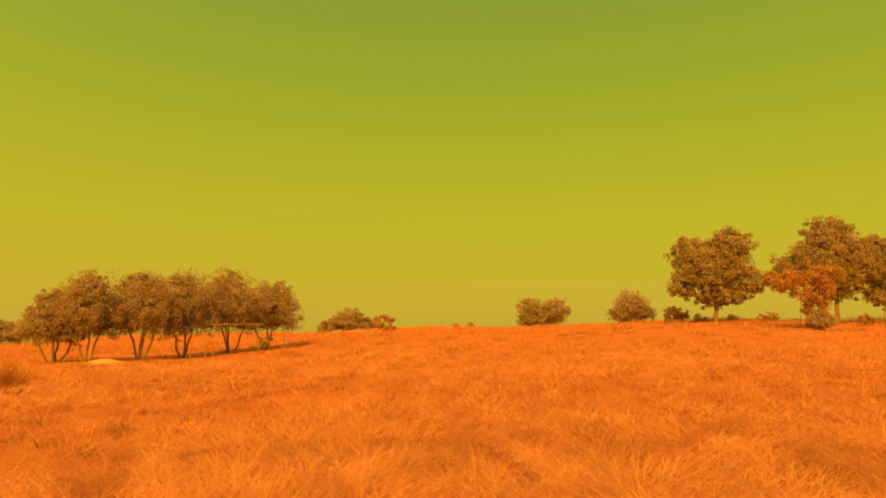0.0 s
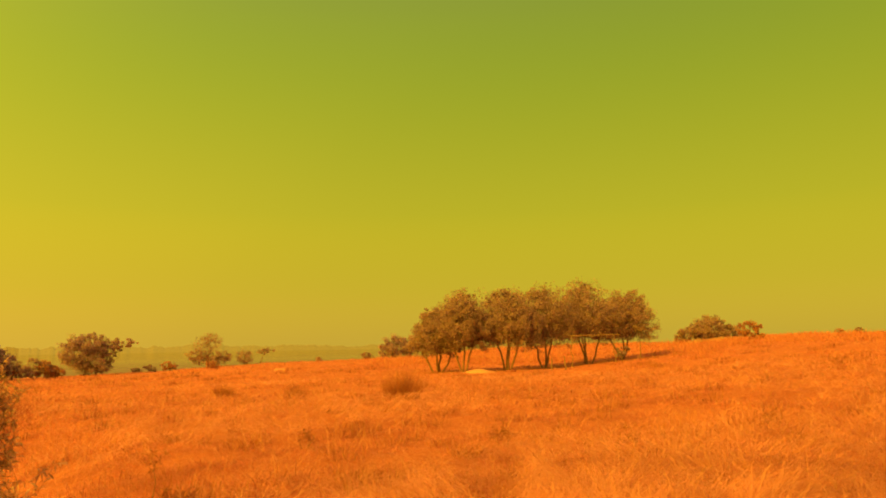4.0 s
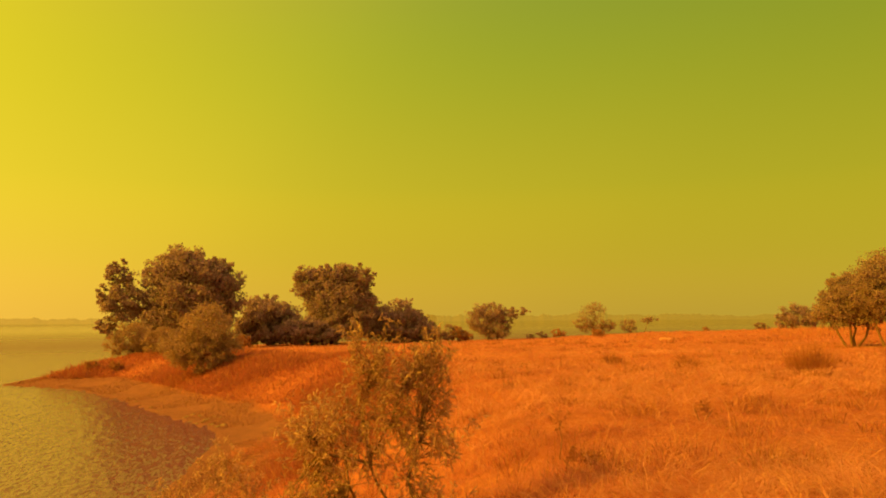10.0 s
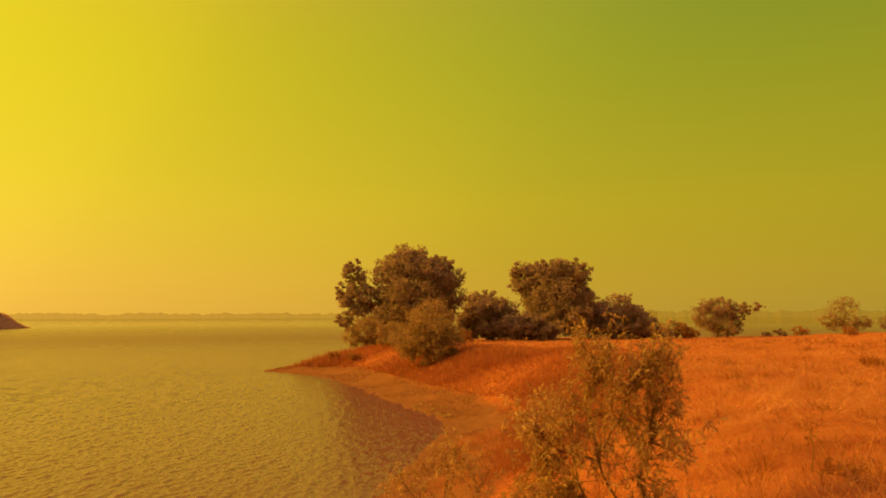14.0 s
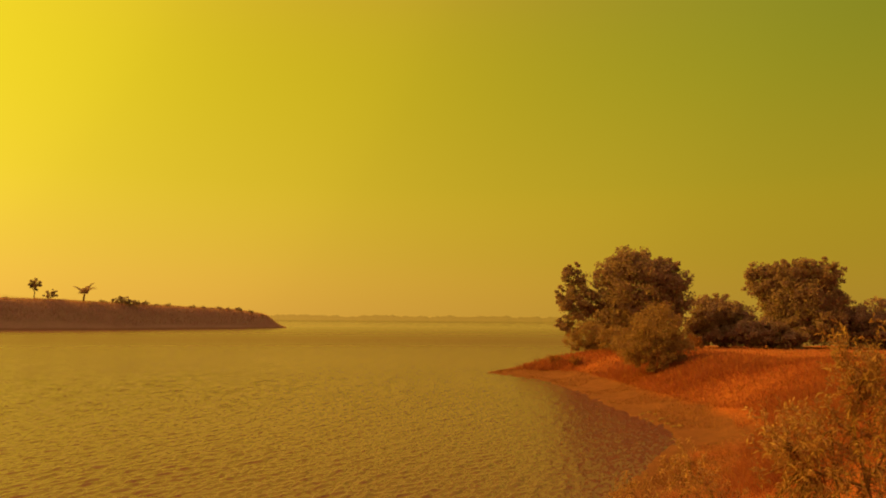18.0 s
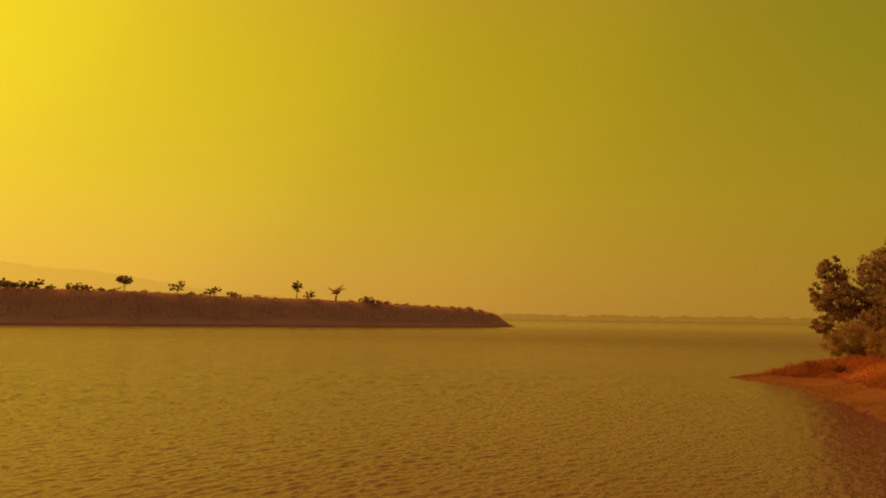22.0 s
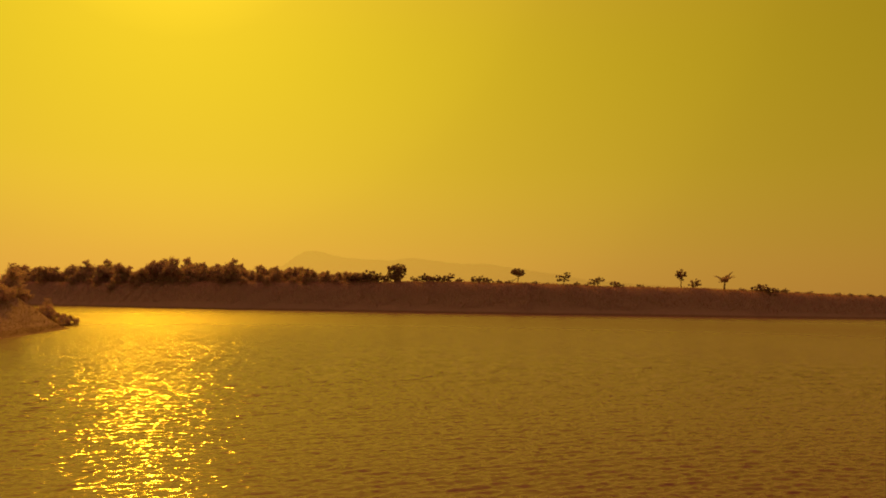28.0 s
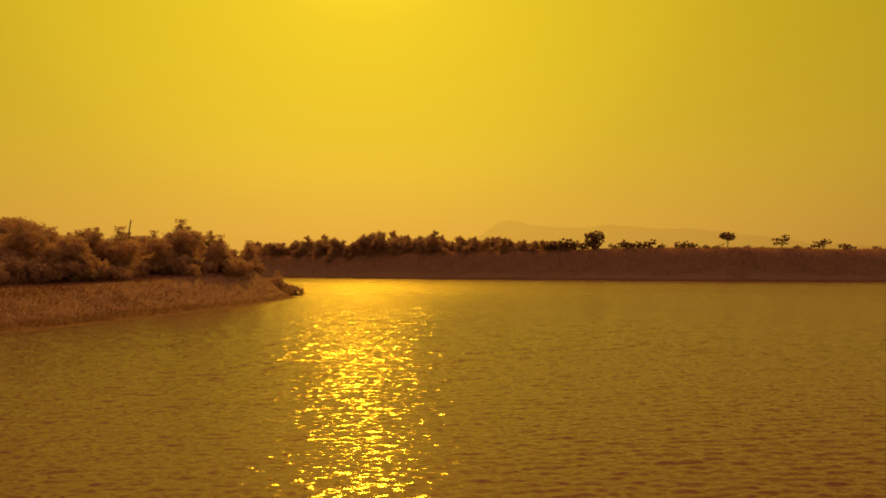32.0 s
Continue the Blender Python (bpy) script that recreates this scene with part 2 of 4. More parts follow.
# the unseen small waves blur the mirror in the middle distance; the far reach lies smoother in the haze
_q = [_t.nodes.new("ShaderNodeMapRange") for _ in range(2)]
for _n, (_d0, _d1, _r0, _r1) in zip(_q, ((50, 150, 0.13, 0.32), (150, 500, 0.0, -0.25))):
    _n.inputs["From Min"].default_value, _n.inputs["From Max"].default_value = _d0, _d1
    _n.inputs["To Min"].default_value, _n.inputs["To Max"].default_value = _r0, _r1
    _t.links.new(_l.outputs["Value"], _n.inputs["Value"])
_s = _t.nodes.new("ShaderNodeMath")
_s.operation = "ADD"
_t.links.new(_q[0].outputs[0], _s.inputs[0])
_t.links.new(_q[1].outputs[0], _s.inputs[1])
_t.links.new(_s.outputs[0], _b.inputs["Roughness"])

M_STONE, _t, _b = material("stone", 0.9)
_t.links.new(ramp(_t, noise_tex(_t, 6, 6), [(0.3, (0.18, 0.11, 0.07)), (0.7, (0.34, 0.22, 0.14))]), _b.inputs["Base Color"])
bump(_t, _b, noise_tex(_t, 14, 5), 0.6, 0.03)


M_SAND, _t, _b = material("bare_sand", 0.95)
_t.links.new(ramp(_t, noise_tex(_t, 7, 7), [(0.3, (0.48, 0.22, 0.14)), (0.7, (0.62, 0.30, 0.19))]), _b.inputs["Base Color"])
bump(_t, _b, noise_tex(_t, 18, 5), 0.5, 0.03)


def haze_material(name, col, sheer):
    """Far land nearly lost in haze, which transparency imitates: most of the light of the sky behind it comes through.
    """
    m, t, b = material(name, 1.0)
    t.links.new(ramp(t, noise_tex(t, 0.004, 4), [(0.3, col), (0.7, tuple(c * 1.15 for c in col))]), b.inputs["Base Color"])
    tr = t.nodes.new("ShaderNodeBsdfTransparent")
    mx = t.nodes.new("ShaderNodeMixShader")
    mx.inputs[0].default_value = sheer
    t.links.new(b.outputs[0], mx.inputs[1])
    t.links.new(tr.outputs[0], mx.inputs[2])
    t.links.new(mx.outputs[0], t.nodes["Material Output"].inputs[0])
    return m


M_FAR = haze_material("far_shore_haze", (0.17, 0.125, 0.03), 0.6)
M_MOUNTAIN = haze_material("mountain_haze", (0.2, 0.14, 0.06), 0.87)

# ---- the lie of the land ----
rng = np.random.default_rng(7)
NEAR_SHORE = [(92.0, 61), (87.4, 54), (85, 47), (81.4, 37), (77.6, 31), (77.3, 28), (79.1, 24), (81.3, 20), (84.5, 16.5),
              (92, 12.5), (105, 10), (125, 9), (150, 9), (175, 9.5), (195, 10.5), (212, 14), (226, 28), (222, 50), (208, 57),
              (193.9, 57), (190.4, 60), (186.8, 65), (182.8, 72), (176.5, 88), (173.1, 110), (174.5, 120), (181, 160), (190, 205),
              (200, 300), (230, 900), (280, 1100), (330, 1000), (375, 500), (392, 230), (405, 170), (420, 135), (430, 118), (438, 100), (444, 84), (449.5, 69)]
BANK_SHORE = [(108.2, 362), (110, 345), (114, 320), (120, 295), (130, 281), (138, 270), (145, 275), (153, 285), (162, 298), (170, 340),
              (176, 390), (185, 470), (200, 650), (215, 900), (190, 1500), (140, 1500), (112, 800), (108.6, 450)]


def flat(poly):
    return np.array([polar(a, r)[:2] for a, r in poly])


def inside_depth(poly, x, y):
    """Distance to the outline, positive inside."""
    best = np.full(x.shape, 1e9)
    inside = np.zeros(x.shape, bool)
    for (ax, ay), (bx, by) in zip(poly, np.roll(poly, -1, axis=0)):
        dx, dy = bx - ax, by - ay
        s = np.clip(((x - ax) * dx + (y - ay) * dy) / (dx * dx + dy * dy), 0, 1)
        best = np.minimum(best, np.hypot(x - ax - s * dx, y - ay - s * dy))
        cross = (ay > y) != (by > y)
        inside ^= cross & (x < ax + (y - ay) * dx / np.where(dy == 0, 1e-9, dy))
    return np.where(inside, best, -best)


def smooth(a, b, v):
    s = np.clip((v - a) / (b - a), 0, 1)
    return s * s * (3 - 2 * s)


NEAR, BANK = flat(NEAR_SHORE), flat(BANK_SHORE)
CREST = np.array([(-118, 80, 2.9), (-60, 80, 4.8), (-34, 70, 5.5), (-23, 70, 5.8), (-14, 72, 5.5), (-5, 74, 5.2), (4, 76, 5.15), (8, 80, 4.6), (10.5, 82, 4.1), (14, 85, 3.7),
                  (20, 90, 3.5), (25, 90, 3.45), (33, 95, 3.2), (43, 100, 2.75), (52, 100, 1.85), (60, 98, 1.6), (72, 90, 1.6), (85, 75, 1.5), (95, 70, 1.5), (150, 70, 2.9), (242, 80, 2.9)])


def wobble(x, y, scale, seed):
    r = np.random.default_rng(seed)
    v = np.zeros(np.shape(x))
    for _ in range(7):
        a, p, k = r.uniform(0, 6.28), r.uniform(0, 6.28), r.uniform(0.6, 1.8)
        v = v + np.sin((x * math.cos(a) + y * math.sin(a)) * k / scale + p)
    return v / 7


def height(x, y):
    x, y = np.asarray(x, float), np.asarray(y, float)
    dist = np.hypot(x, y)
    az = np.degrees(np.arctan2(-x, y))
    az = np.where(az < -120, az + 360, az)
    rc, zc = np.interp(az, CREST[:, 0], CREST[:, 1]), np.interp(az, CREST[:, 0], CREST[:, 2])
    u = dist / rc
    field = 2.9 + (zc - 2.9) * np.minimum(u, 1) ** 1.45 - 0.25 * np.exp(-((dist - 47) / 15) ** 2) * smooth(11, 20, az) * (1 - smooth(30, 42, az)) - np.maximum(u - 1, 0) * rc * 0.045
    field = field + 0.85 * smooth(60, 84, dist) * smooth(7, 14, az) * (1 - smooth(24, 31, az))
    field = np.maximum(field, 0.6)
    far_side = smooth(140, 172, az) * (1 - smooth(212, 236, az))
    field = field * (1 - far_side) + far_side * (2.9 - 0.7 * smooth(25, 60, dist) + 2.6 * smooth(62, 115, dist))
    field = field + 0.06 * wobble(x, y, 4.0, 1) * smooth(4, 15, dist) + 0.05 * wobble(x, y, 1.2, 2)
    field = field + 0.35 * np.abs(wobble(x, y, 2.6, 8)) * smooth(58, 66, az) * (1 - smooth(90, 98, az)) * smooth(18, 28, dist)
    d = inside_depth(NEAR, x, y)
    rise = 0.05 * np.clip(d, 0, 5) / 5 + 0.95 * smooth(0.5, 9.5, d)
    steep = smooth(120, 165, az) * (1 - smooth(225, 239, az))
    rise = rise + steep * (0.05 * np.clip(d, 0, 2) / 2 + 0.95 * smooth(0.0, 8, d) - rise)
    near = np.where(d > 0, np.maximum(field * rise, 0.05 * np.minimum(d, 4)), np.maximum(d * 0.25, -2.5))
    e = inside_depth(BANK, x, y) + 1.2 * wobble(x, y, 12, 5)
    top = np.interp(az, [107, 110, 112, 118, 124, 131, 138, 145, 152, 170, 190], [2, 6.5, 8.4, 9.3, 10.6, 10.9, 11.8, 12.1, 11.7, 11.0, 11.0])
    bank = np.where(e > 0, top * (0.12 * np.minimum(e, 2) / 2 + 0.88 * smooth(0, 9, e)) + 0.25 * wobble(x, y, 5, 6), np.maximum(e * 0.3, -2.5))
    return np.maximum(near, bank)


def mesh_object(name, verts, faces, mat, parent=None, label="", smooth_faces=False):
    me = bpy.data.meshes.new(name)
    verts = np.asarray(verts, np.float32)
    faces = np.asarray(faces, np.int32)
    n, k = faces.shape
    me.vertices.add(len(verts))
    me.vertices.foreach_set("co", verts.ravel())
    me.loops.add(n * k)
    me.loops.foreach_set("vertex_index", faces.ravel())
    me.polygons.add(n)
    me.polygons.foreach_set("loop_start", np.arange(n, dtype=np.int32) * k)
    if smooth_faces:
        me.polygons.foreach_set("use_smooth", np.ones(n, bool))
    me.update(calc_edges=True)
    me.materials.append(mat)
    ob = new(name, me)
    if parent is not None:
        ob.parent = parent
    if label:
        tagged(ob, label)
    return ob


def polar_grid(bearings, dists):
    a, r = np.radians(bearings)[:, None], np.asarray(dists)[None, :]
    x, y = -np.sin(a) * r, np.cos(a) * r
    na, nr = len(bearings), len(dists)
    i, j = np.meshgrid(np.arange(na), np.arange(nr - 1), indexing="ij")
    k = (i + 1) % na
    f = np.stack([i * nr + j, i * nr + j + 1, k * nr + j + 1, k * nr + j], -1).reshape(-1, 4)
    return x, y, f[:, ::-1]


x, y, f = polar_grid(np.concatenate([np.arange(-40, 215, 0.4), np.arange(215, 320, 2.5)]), np.concatenate([[0.05, 0.8], np.geomspace(1.6, 140, 150), np.geomspace(143, 520, 90), np.geomspace(540, 4600, 26)]))
v = np.stack([x, y, height(x, y)], -1).reshape(-1, 3)
tagged(mesh_object("ground", v, f, M_GROUND, smooth_faces=True), "rolling headland of orange dry grass with muddy lake banks", "ground", kind="structure")

# ---- the lake ----
bearings = np.concatenate([np.linspace(72, 197, 560), np.linspace(199, 430, 70)])
dists = [8.0]
while dists[-1] < 4500:
    dists.append(dists[-1] + max(0.07, 0.00006 * dists[-1] ** 2 if dists[-1] < 320 else dists[-1] * 0.12))
dists = np.array(dists)
x, y, f = polar_grid(bearings, dists)
r = np.random.default_rng(3)
z = np.zeros(x.shape)
# short ripples under the lee shore, longer waves the further out the wind has worked
typical = np.clip(0.2 + 0.0085 * dists, 0.3, 1.4)[None, :]
step = np.gradient(dists)[None, :]
for i in range(120):
    lam = 0.2 * (22 ** ((i + 0.5) / 120))
    a = radians(WIND) + r.normal(0, 0.33)
    k = 2 * math.pi / lam
    ph = (x * math.cos(a) + y * math.sin(a)) * k + r.uniform(0, 6.28)
    z += lam * np.exp(-0.5 * (np.log(lam / typical) / 0.5) ** 2) * smooth(2.2, 4.5, lam / step) * np.sin(ph)
# crests sharper than troughs; the sum of the waves has a slope of one in ten
size = 5.2 * typical
z = 0.0038 * size * (np.exp(0.4 * np.clip(z / size, -2.5, 2.0)) - 1) / 0.4
calm = np.clip(0.95 + 0.5 * wobble(x, y, 7, 4), 0.45, 1.4) * smooth(0, 1, (190 - dists) / 140)[None, :]
v = np.stack([x, y, z * calm], -1).reshape(-1, 3)
tagged(mesh_object("water", v, f, M_WATER, smooth_faces=True), "rippled lake water reflecting the hazy yellow sky", "water", kind="structure")


# ---- plants ----
def leaves(centres, size, rs, droop=0.0, narrow=0.55, out=None):
    """Leaf blades, four corners each, folded along the middle; they face outwards where out is given."""
    n = len(centres)
    d = rs.normal(size=(n, 3))
    d[:, 2] -= droop * 2
    face = rs.normal(size=(n, 3))
    if out is not None:
        face = face * 0.9 + out * 0.75
        face /= np.linalg.norm(face, axis=1)[:, None]
        d -= face * (d * face).sum(1)[:, None]
    d /= np.linalg.norm(d, axis=1)[:, None]
    s = np.cross(d, face)
    s /= np.linalg.norm(s, axis=1)[:, None] + 1e-9
    up = np.cross(d, s)
    ln = (size * rs.uniform(0.6, 1.35, n))[:, None]
    v = np.empty((n, 4, 3))
    v[:, 0] = centres - d * ln * 0.5
    v[:, 1] = centres + s * ln * narrow * 0.5 + up * ln * 0.1
    v[:, 2] = centres + d * ln * 0.5
    v[:, 3] = centres - s * ln * narrow * 0.5 + up * ln * 0.1
    return v.reshape(-1, 3), np.arange(n * 4).reshape(-1, 4)


def tube(points, radii, sides=6):
    """A tapered limb along points."""
    pts = np.asarray(points, float)
    vs = []
    for i, (p, rad) in enumerate(zip(pts, radii)):
        d = pts[min(i + 1, len(pts) - 1)] - pts[max(i - 1, 0)]
        d /= np.linalg.norm(d) + 1e-9
        a = np.cross(d, (0.31, 0.87, 0.38))
        a /= np.linalg.norm(a)
        b = np.cross(d, a)
        for k in range(sides):
            w = 6.2832 * k / sides
            vs.append(p + (a * math.cos(w) + b * math.sin(w)) * rad)
    fs = []
    for i in range(len(pts) - 1):
        for k in range(sides):
            m = (k + 1) % sides
            fs.append((i * sides + k, i * sides + m, (i + 1) * sides + m, (i + 1) * sides + k))
    return np.array(vs), np.array(fs)


def bent(p, q, rs, n=6, sag=0.12):
    """Points of a crooked limb from p to q."""
    p, q = np.asarray(p, float), np.asarray(q, float)
    s = np.linspace(0, 1, n)[:, None]
    off = rs.normal(0, sag * np.linalg.norm(q - p), 3)
    return p + (q - p) * s + off * np.sin(s * math.pi) + rs.normal(0, 0.025 * np.linalg.norm(q - p), (n, 3)) * np.sin(s * math.pi)


def merged(pieces):
    vs, fs, o = [], [], 0
    for v, f in pieces:
        vs.append(v)
        fs.append(f + o)
        o += len(v)
    return np.concatenate(vs), np.concatenate(fs)


def plant(name, label, category, lobes, stems, seed, leaf=0.16, count=5000, mat=None, trunk=0.14, clump=0.33, group="", droop=0.15, narrow=0.6, fill=0.6, per_clump=42, hollow=False, splay=0.6):
    """A tree or shrub at the origin. lobes: (x, y, z, rx, rz) of the crown's masses, in metres;
    stems: (foot x, foot y, fork height) of its trunks."""
    rs = np.random.default_rng(seed)
    root = new(name)
    tagged(root, label, category, group)
    lob = np.array(lobes, float)
    vol = lob[:, 3] ** 2 * lob[:, 4]
    share = vol ** 0.75 / (vol ** 0.75).sum()
    cents, outs, tips = [], [], []
    for (lx, ly, lz, rx, rz), s in zip(lob, share):
        n_clump = max(6, int(count * s / per_clump))
        u = rs.normal(size=(n_clump, 3))
        u /= np.linalg.norm(u, axis=1)[:, None]
        if hollow:
            u[:, 2] = np.where(u[:, 2] < -0.5, -u[:, 2] * 0.5, u[:, 2])
        rad = rs.uniform(fill, 1.0, n_clump)[:, None] * (1 + 0.08 * rs.normal(size=(n_clump, 1)))
        cc = np.array((lx, ly, lz)) + u * rad * np.array((rx, rx, rz))
        tips.append(cc)
        per = max(3, int(count * s / n_clump))
        size = clump * min(rx, rz) * rs.uniform(0.55, 1.25, (n_clump, 1, 1))
        pts = cc[:, None, :] + np.clip(rs.normal(size=(n_clump, per, 3)), -1.5, 1.5) * size * np.array((0.55, 0.55, 0.42))
        cents.append(pts.reshape(-1, 3))
        away = (pts - np.array((lx, ly, lz))) / np.array((rx, rx, rz)) + (pts - cc[:, None, :]) / size * 0.5
        outs.append(away.reshape(-1, 3))
    cents, outs = np.concatenate(cents), np.concatenate(outs)
    above = cents[:, 2] > 0.05
    cents, outs = cents[above], outs[above]
    outs /= np.linalg.norm(outs, axis=1)[:, None] + 1e-9
    v, f = leaves(cents, leaf, rs, droop, narrow, outs)
    for i, (sx, sy, sz) in enumerate(stems):
        near = lob[np.argsort(np.hypot(lob[:, 0] - sx, lob[:, 1] - sy))]
        head = np.array((sx * 0.8 + near[0][0] * 0.2, sy * 0.8 + near[0][1] * 0.2, sz))
        pts = bent((sx * splay, sy * splay, -0.25), head, rs, 6, 0.03)
        part_v, part_f = tube(pts, np.linspace(trunk, trunk * 0.65, 6), 7)
        stem = mesh_object("trunk", part_v, part_f, M_BARK, root, smooth_faces=True)
        mine = [t for j, t in enumerate(tips) if len(stems) == 1 or np.argmin([np.hypot(lob[j][0] - q[0], lob[j][1] - q[1]) for q in stems]) == i]
        for j, tip in enumerate(mine):
            c = tip.mean(0)
            arm = bent(head, c, rs, 6, 0.08)
            pieces = [(tube(arm, np.linspace(trunk * 0.55, trunk * 0.18, 6), 5))]
            for q in tip[rs.permutation(len(tip))[: min(14, len(tip))]]:
                k = rs.integers(2, 6)
                pieces.append(tube(bent(arm[k], q, rs, 4, 0.1), np.linspace(trunk * 0.2, trunk * 0.05, 4), 4))
            pv, pf = merged(pieces)
            mesh_object("limb", pv, pf, M_BARK, stem, smooth_faces=True)
    mesh_object("crown", v, f, mat or M_LEAF, root)
    return root


def stand(ob, bearing, dist, sink=0.03, turn=0.0, scale=1.0):
    """Set a thing on the ground, its y axis pointing away from the middle of the place."""
    p = polar(bearing, dist)
    z = float(height(np.array([p.x]), np.array([p.y]))[0])
    ob.matrix_basis = pose(p.x, p.y, z - sink, 0, 0, bearing + turn) @ Matrix.Scale(scale, 4)
    return ob


# ---- the row of spreading trees on the field ----
ROW = [(29.1, 47.5, 3.7, 4.6, 1), (27.0, 46.5, 4.0, 5.7, 2), (23.5, 48, 4.9, 5.9, 3), (20.4, 51, 5.0, 6.2, 4), (17.0, 54, 5.4, 6.4, 5), (14.3, 57, 5.4, 5.7, 6)]
for az, dist, w, h, seed in ROW:
    q = np.random.default_rng(seed + 50)
    lobes = [(0, 0, h * 0.63, w * 0.43, h * 0.34), (-w * 0.29, q.uniform(-.6, .6), h * 0.50, w * 0.27, h * 0.25),
             (w * 0.29, q.uniform(-.6, .6), h * 0.50, w * 0.27, h * 0.25), (q.uniform(-.6, .6), 0.3, h * 0.82, w * 0.27, h * 0.17),
             (q.uniform(-.5, .5), -w * 0.24, h * 0.55, w * 0.32, h * 0.28), (q.uniform(-1, 1), 0.8, h * 0.48, w * 0.33, h * 0.18)]
    feet = [(q.uniform(-1.0, -.7), 0, h * 0.38), (q.uniform(-.3, .3), 0.3, h * 0.42), (q.uniform(.6, 1.0), -0.1, h * 0.38), (q.uniform(-.5, .5), -0.4, h * 0.38)]
    stand(plant("field_tree", "low spreading tree with several leaning stems in dry grass", "tree", lobes,
                feet[:3 + seed % 2], seed, 0.125, 32000, M_LEAF, 0.08, 0.26, narrow=0.5, group="row of trees on the field", splay=0.12, fill=0.5, per_clump=48), az, dist, 0.1, scale=0.99)
stand(plant("sapling", "small dark sapling under the spreading trees", "shrub", [(0, 0, 0.7, 0.5, 0.4), (0.3, 0, 1.0, 0.35, 0.25)], [(0, 0, 0.4)], 7, 0.15, 900, M_LEAF_DARK, 0.04), 14.3, 54)


def stake(seed, h):
    """A crooked wooden stake."""
    q = np.random.default_rng(seed)
    root = tagged(new("wooden_stake"), "thin weathered wooden stake before the trees", "stake", "stakes before the trees")
    v, f = tube(bent((0, 0, -0.3), (0.05, 0, h), q, 6, 0.02), np.linspace(0.05, 0.035, 6), 7)
    mesh_object("shaft", v, f, M_PALE_WOOD, root, smooth_faces=True)
    return root


M_PALE_WOOD, _t, _b = material("weathered_wood", 0.85)
_t.links.new(ramp(_t, noise_tex(_t, 12, 5), [(0.3, (0.16, 0.10, 0.07)), (0.7, (0.30, 0.19, 0.13))]), _b.inputs["Base Color"])
bump(_t, _b, noise_tex(_t, 30, 4), 0.5, 0.01)
stand(stake(1, 0.8), 19.9, 46)
stand(stake(2, 1.5), 12.9, 56)
stand(stake(3, 0.9), 18.9, 46.5)
frame_pole = tagged(new("pole_frame"), "bare pole laid across two thin uprights beneath the crowns", "pole frame")
q = np.random.default_rng(12)
for sx in (0.0, 2.9):
    v, f = tube(bent((sx, 0, -0.3), (sx, 0, 2.2), q, 6, 0.012), np.linspace(0.032, 0.024, 6), 7)
    mesh_object("upright", v, f, M_PALE_WOOD, frame_pole, smooth_faces=True)
v, f = tube(np.linspace((-0.25, 0, 2.2), (3.3, 0.05, 2.24), 8) + q.normal(0, 0.008, (8, 3)), np.linspace(0.034, 0.026, 8), 7)
mesh_object("crossbar", v, f, M_PALE_WOOD, frame_pole, smooth_faces=True)
stand(frame_pole, 18.2, 49.5)


def mound(name, label, rx, ry, h, mat, seed):
    """A low heap with an uneven top."""
    a, r = np.meshgrid(np.linspace(0, 6.2832, 28, endpoint=False), np.linspace(0.02, 1, 9), indexing="ij")
    x, y = np.cos(a) * r * rx, np.sin(a) * r * ry
    z = h * (1 - r ** 2) * (1 + 0.35 * wobble(x, y, 0.4, seed)) - 0.12 * r ** 4
    i, j = np.meshgrid(np.arange(28), np.arange(8), indexing="ij")
    k = (i + 1) % 28
    f = np.stack([i * 9 + j, i * 9 + j + 1, k * 9 + j + 1, k * 9 + j], -1).reshape(-1, 4)
    return tagged(mesh_object(name, np.stack([x, y, z], -1).reshape(-1, 3), f, mat, smooth_faces=True), label, "mound")


stand(mound("sand_mound", "low mound of pale bare sand beside the trees", 1.5, 1.2, 0.24, M_SAND, 3), 25.7, 44.5)
stand(mound("earth_mound", "low mound of trodden pale earth in the grass", 1.2, 1.0, 0.2, M_SAND, 4), 41.5, 58)

# ---- the crest ----
stand(plant("crest_tree", "tall rounded tree with open leafy crown on the crest", "tree",
            [(0, 0, 4.3, 2.6, 2.0), (-2.3, 0, 3.0, 1.3, 1.2), (2.2, 0.2, 3.3, 1.5, 1.5), (-1.7, 0, 5.6, 1.6, 1.5), (1.3, 0, 6.1, 1.8, 1.5), (0.3, 0, 2.2, 2.1, 1.0)],
            [(0, 0, 1.6)], 11, 0.17, 40000, M_LEAF, 0.2, 0.24, per_clump=48, fill=0.5), -21.4, 64, scale=1.08)
stand(plant("crest_tree", "tall dark leafy tree beside an orange dry tree", "tree",
            [(0, 0, 5.0, 2.8, 2.2), (-2.4, 0, 4.2, 1.9, 1.4), (1.9, 0.2, 4.4, 2.0, 1.8), (0.2, 0, 6.9, 2.0, 1.5), (0.6, 0, 3.0, 2.0, 1.2)],
            [(0.4, 0, 2.0)], 12, 0.17, 40000, M_LEAF, 0.2, 0.24, per_clump=48, fill=0.5), -29.2, 64, scale=1.06)
stand(plant("crest_tree", "tall leafy tree at the end of the crest", "tree",
            [(0, 0, 4.6, 2.4, 2.2), (1.6, 0, 3.8, 1.9, 1.6), (-1.2, 0, 5.8, 1.8, 1.5), (-0.4, 0, 2.4, 1.8, 1.3)], [(0, 0, 1.6)], 13, 0.17, 30000, M_LEAF, 0.18, 0.24, per_clump=40, fill=0.5), -33.0, 66)
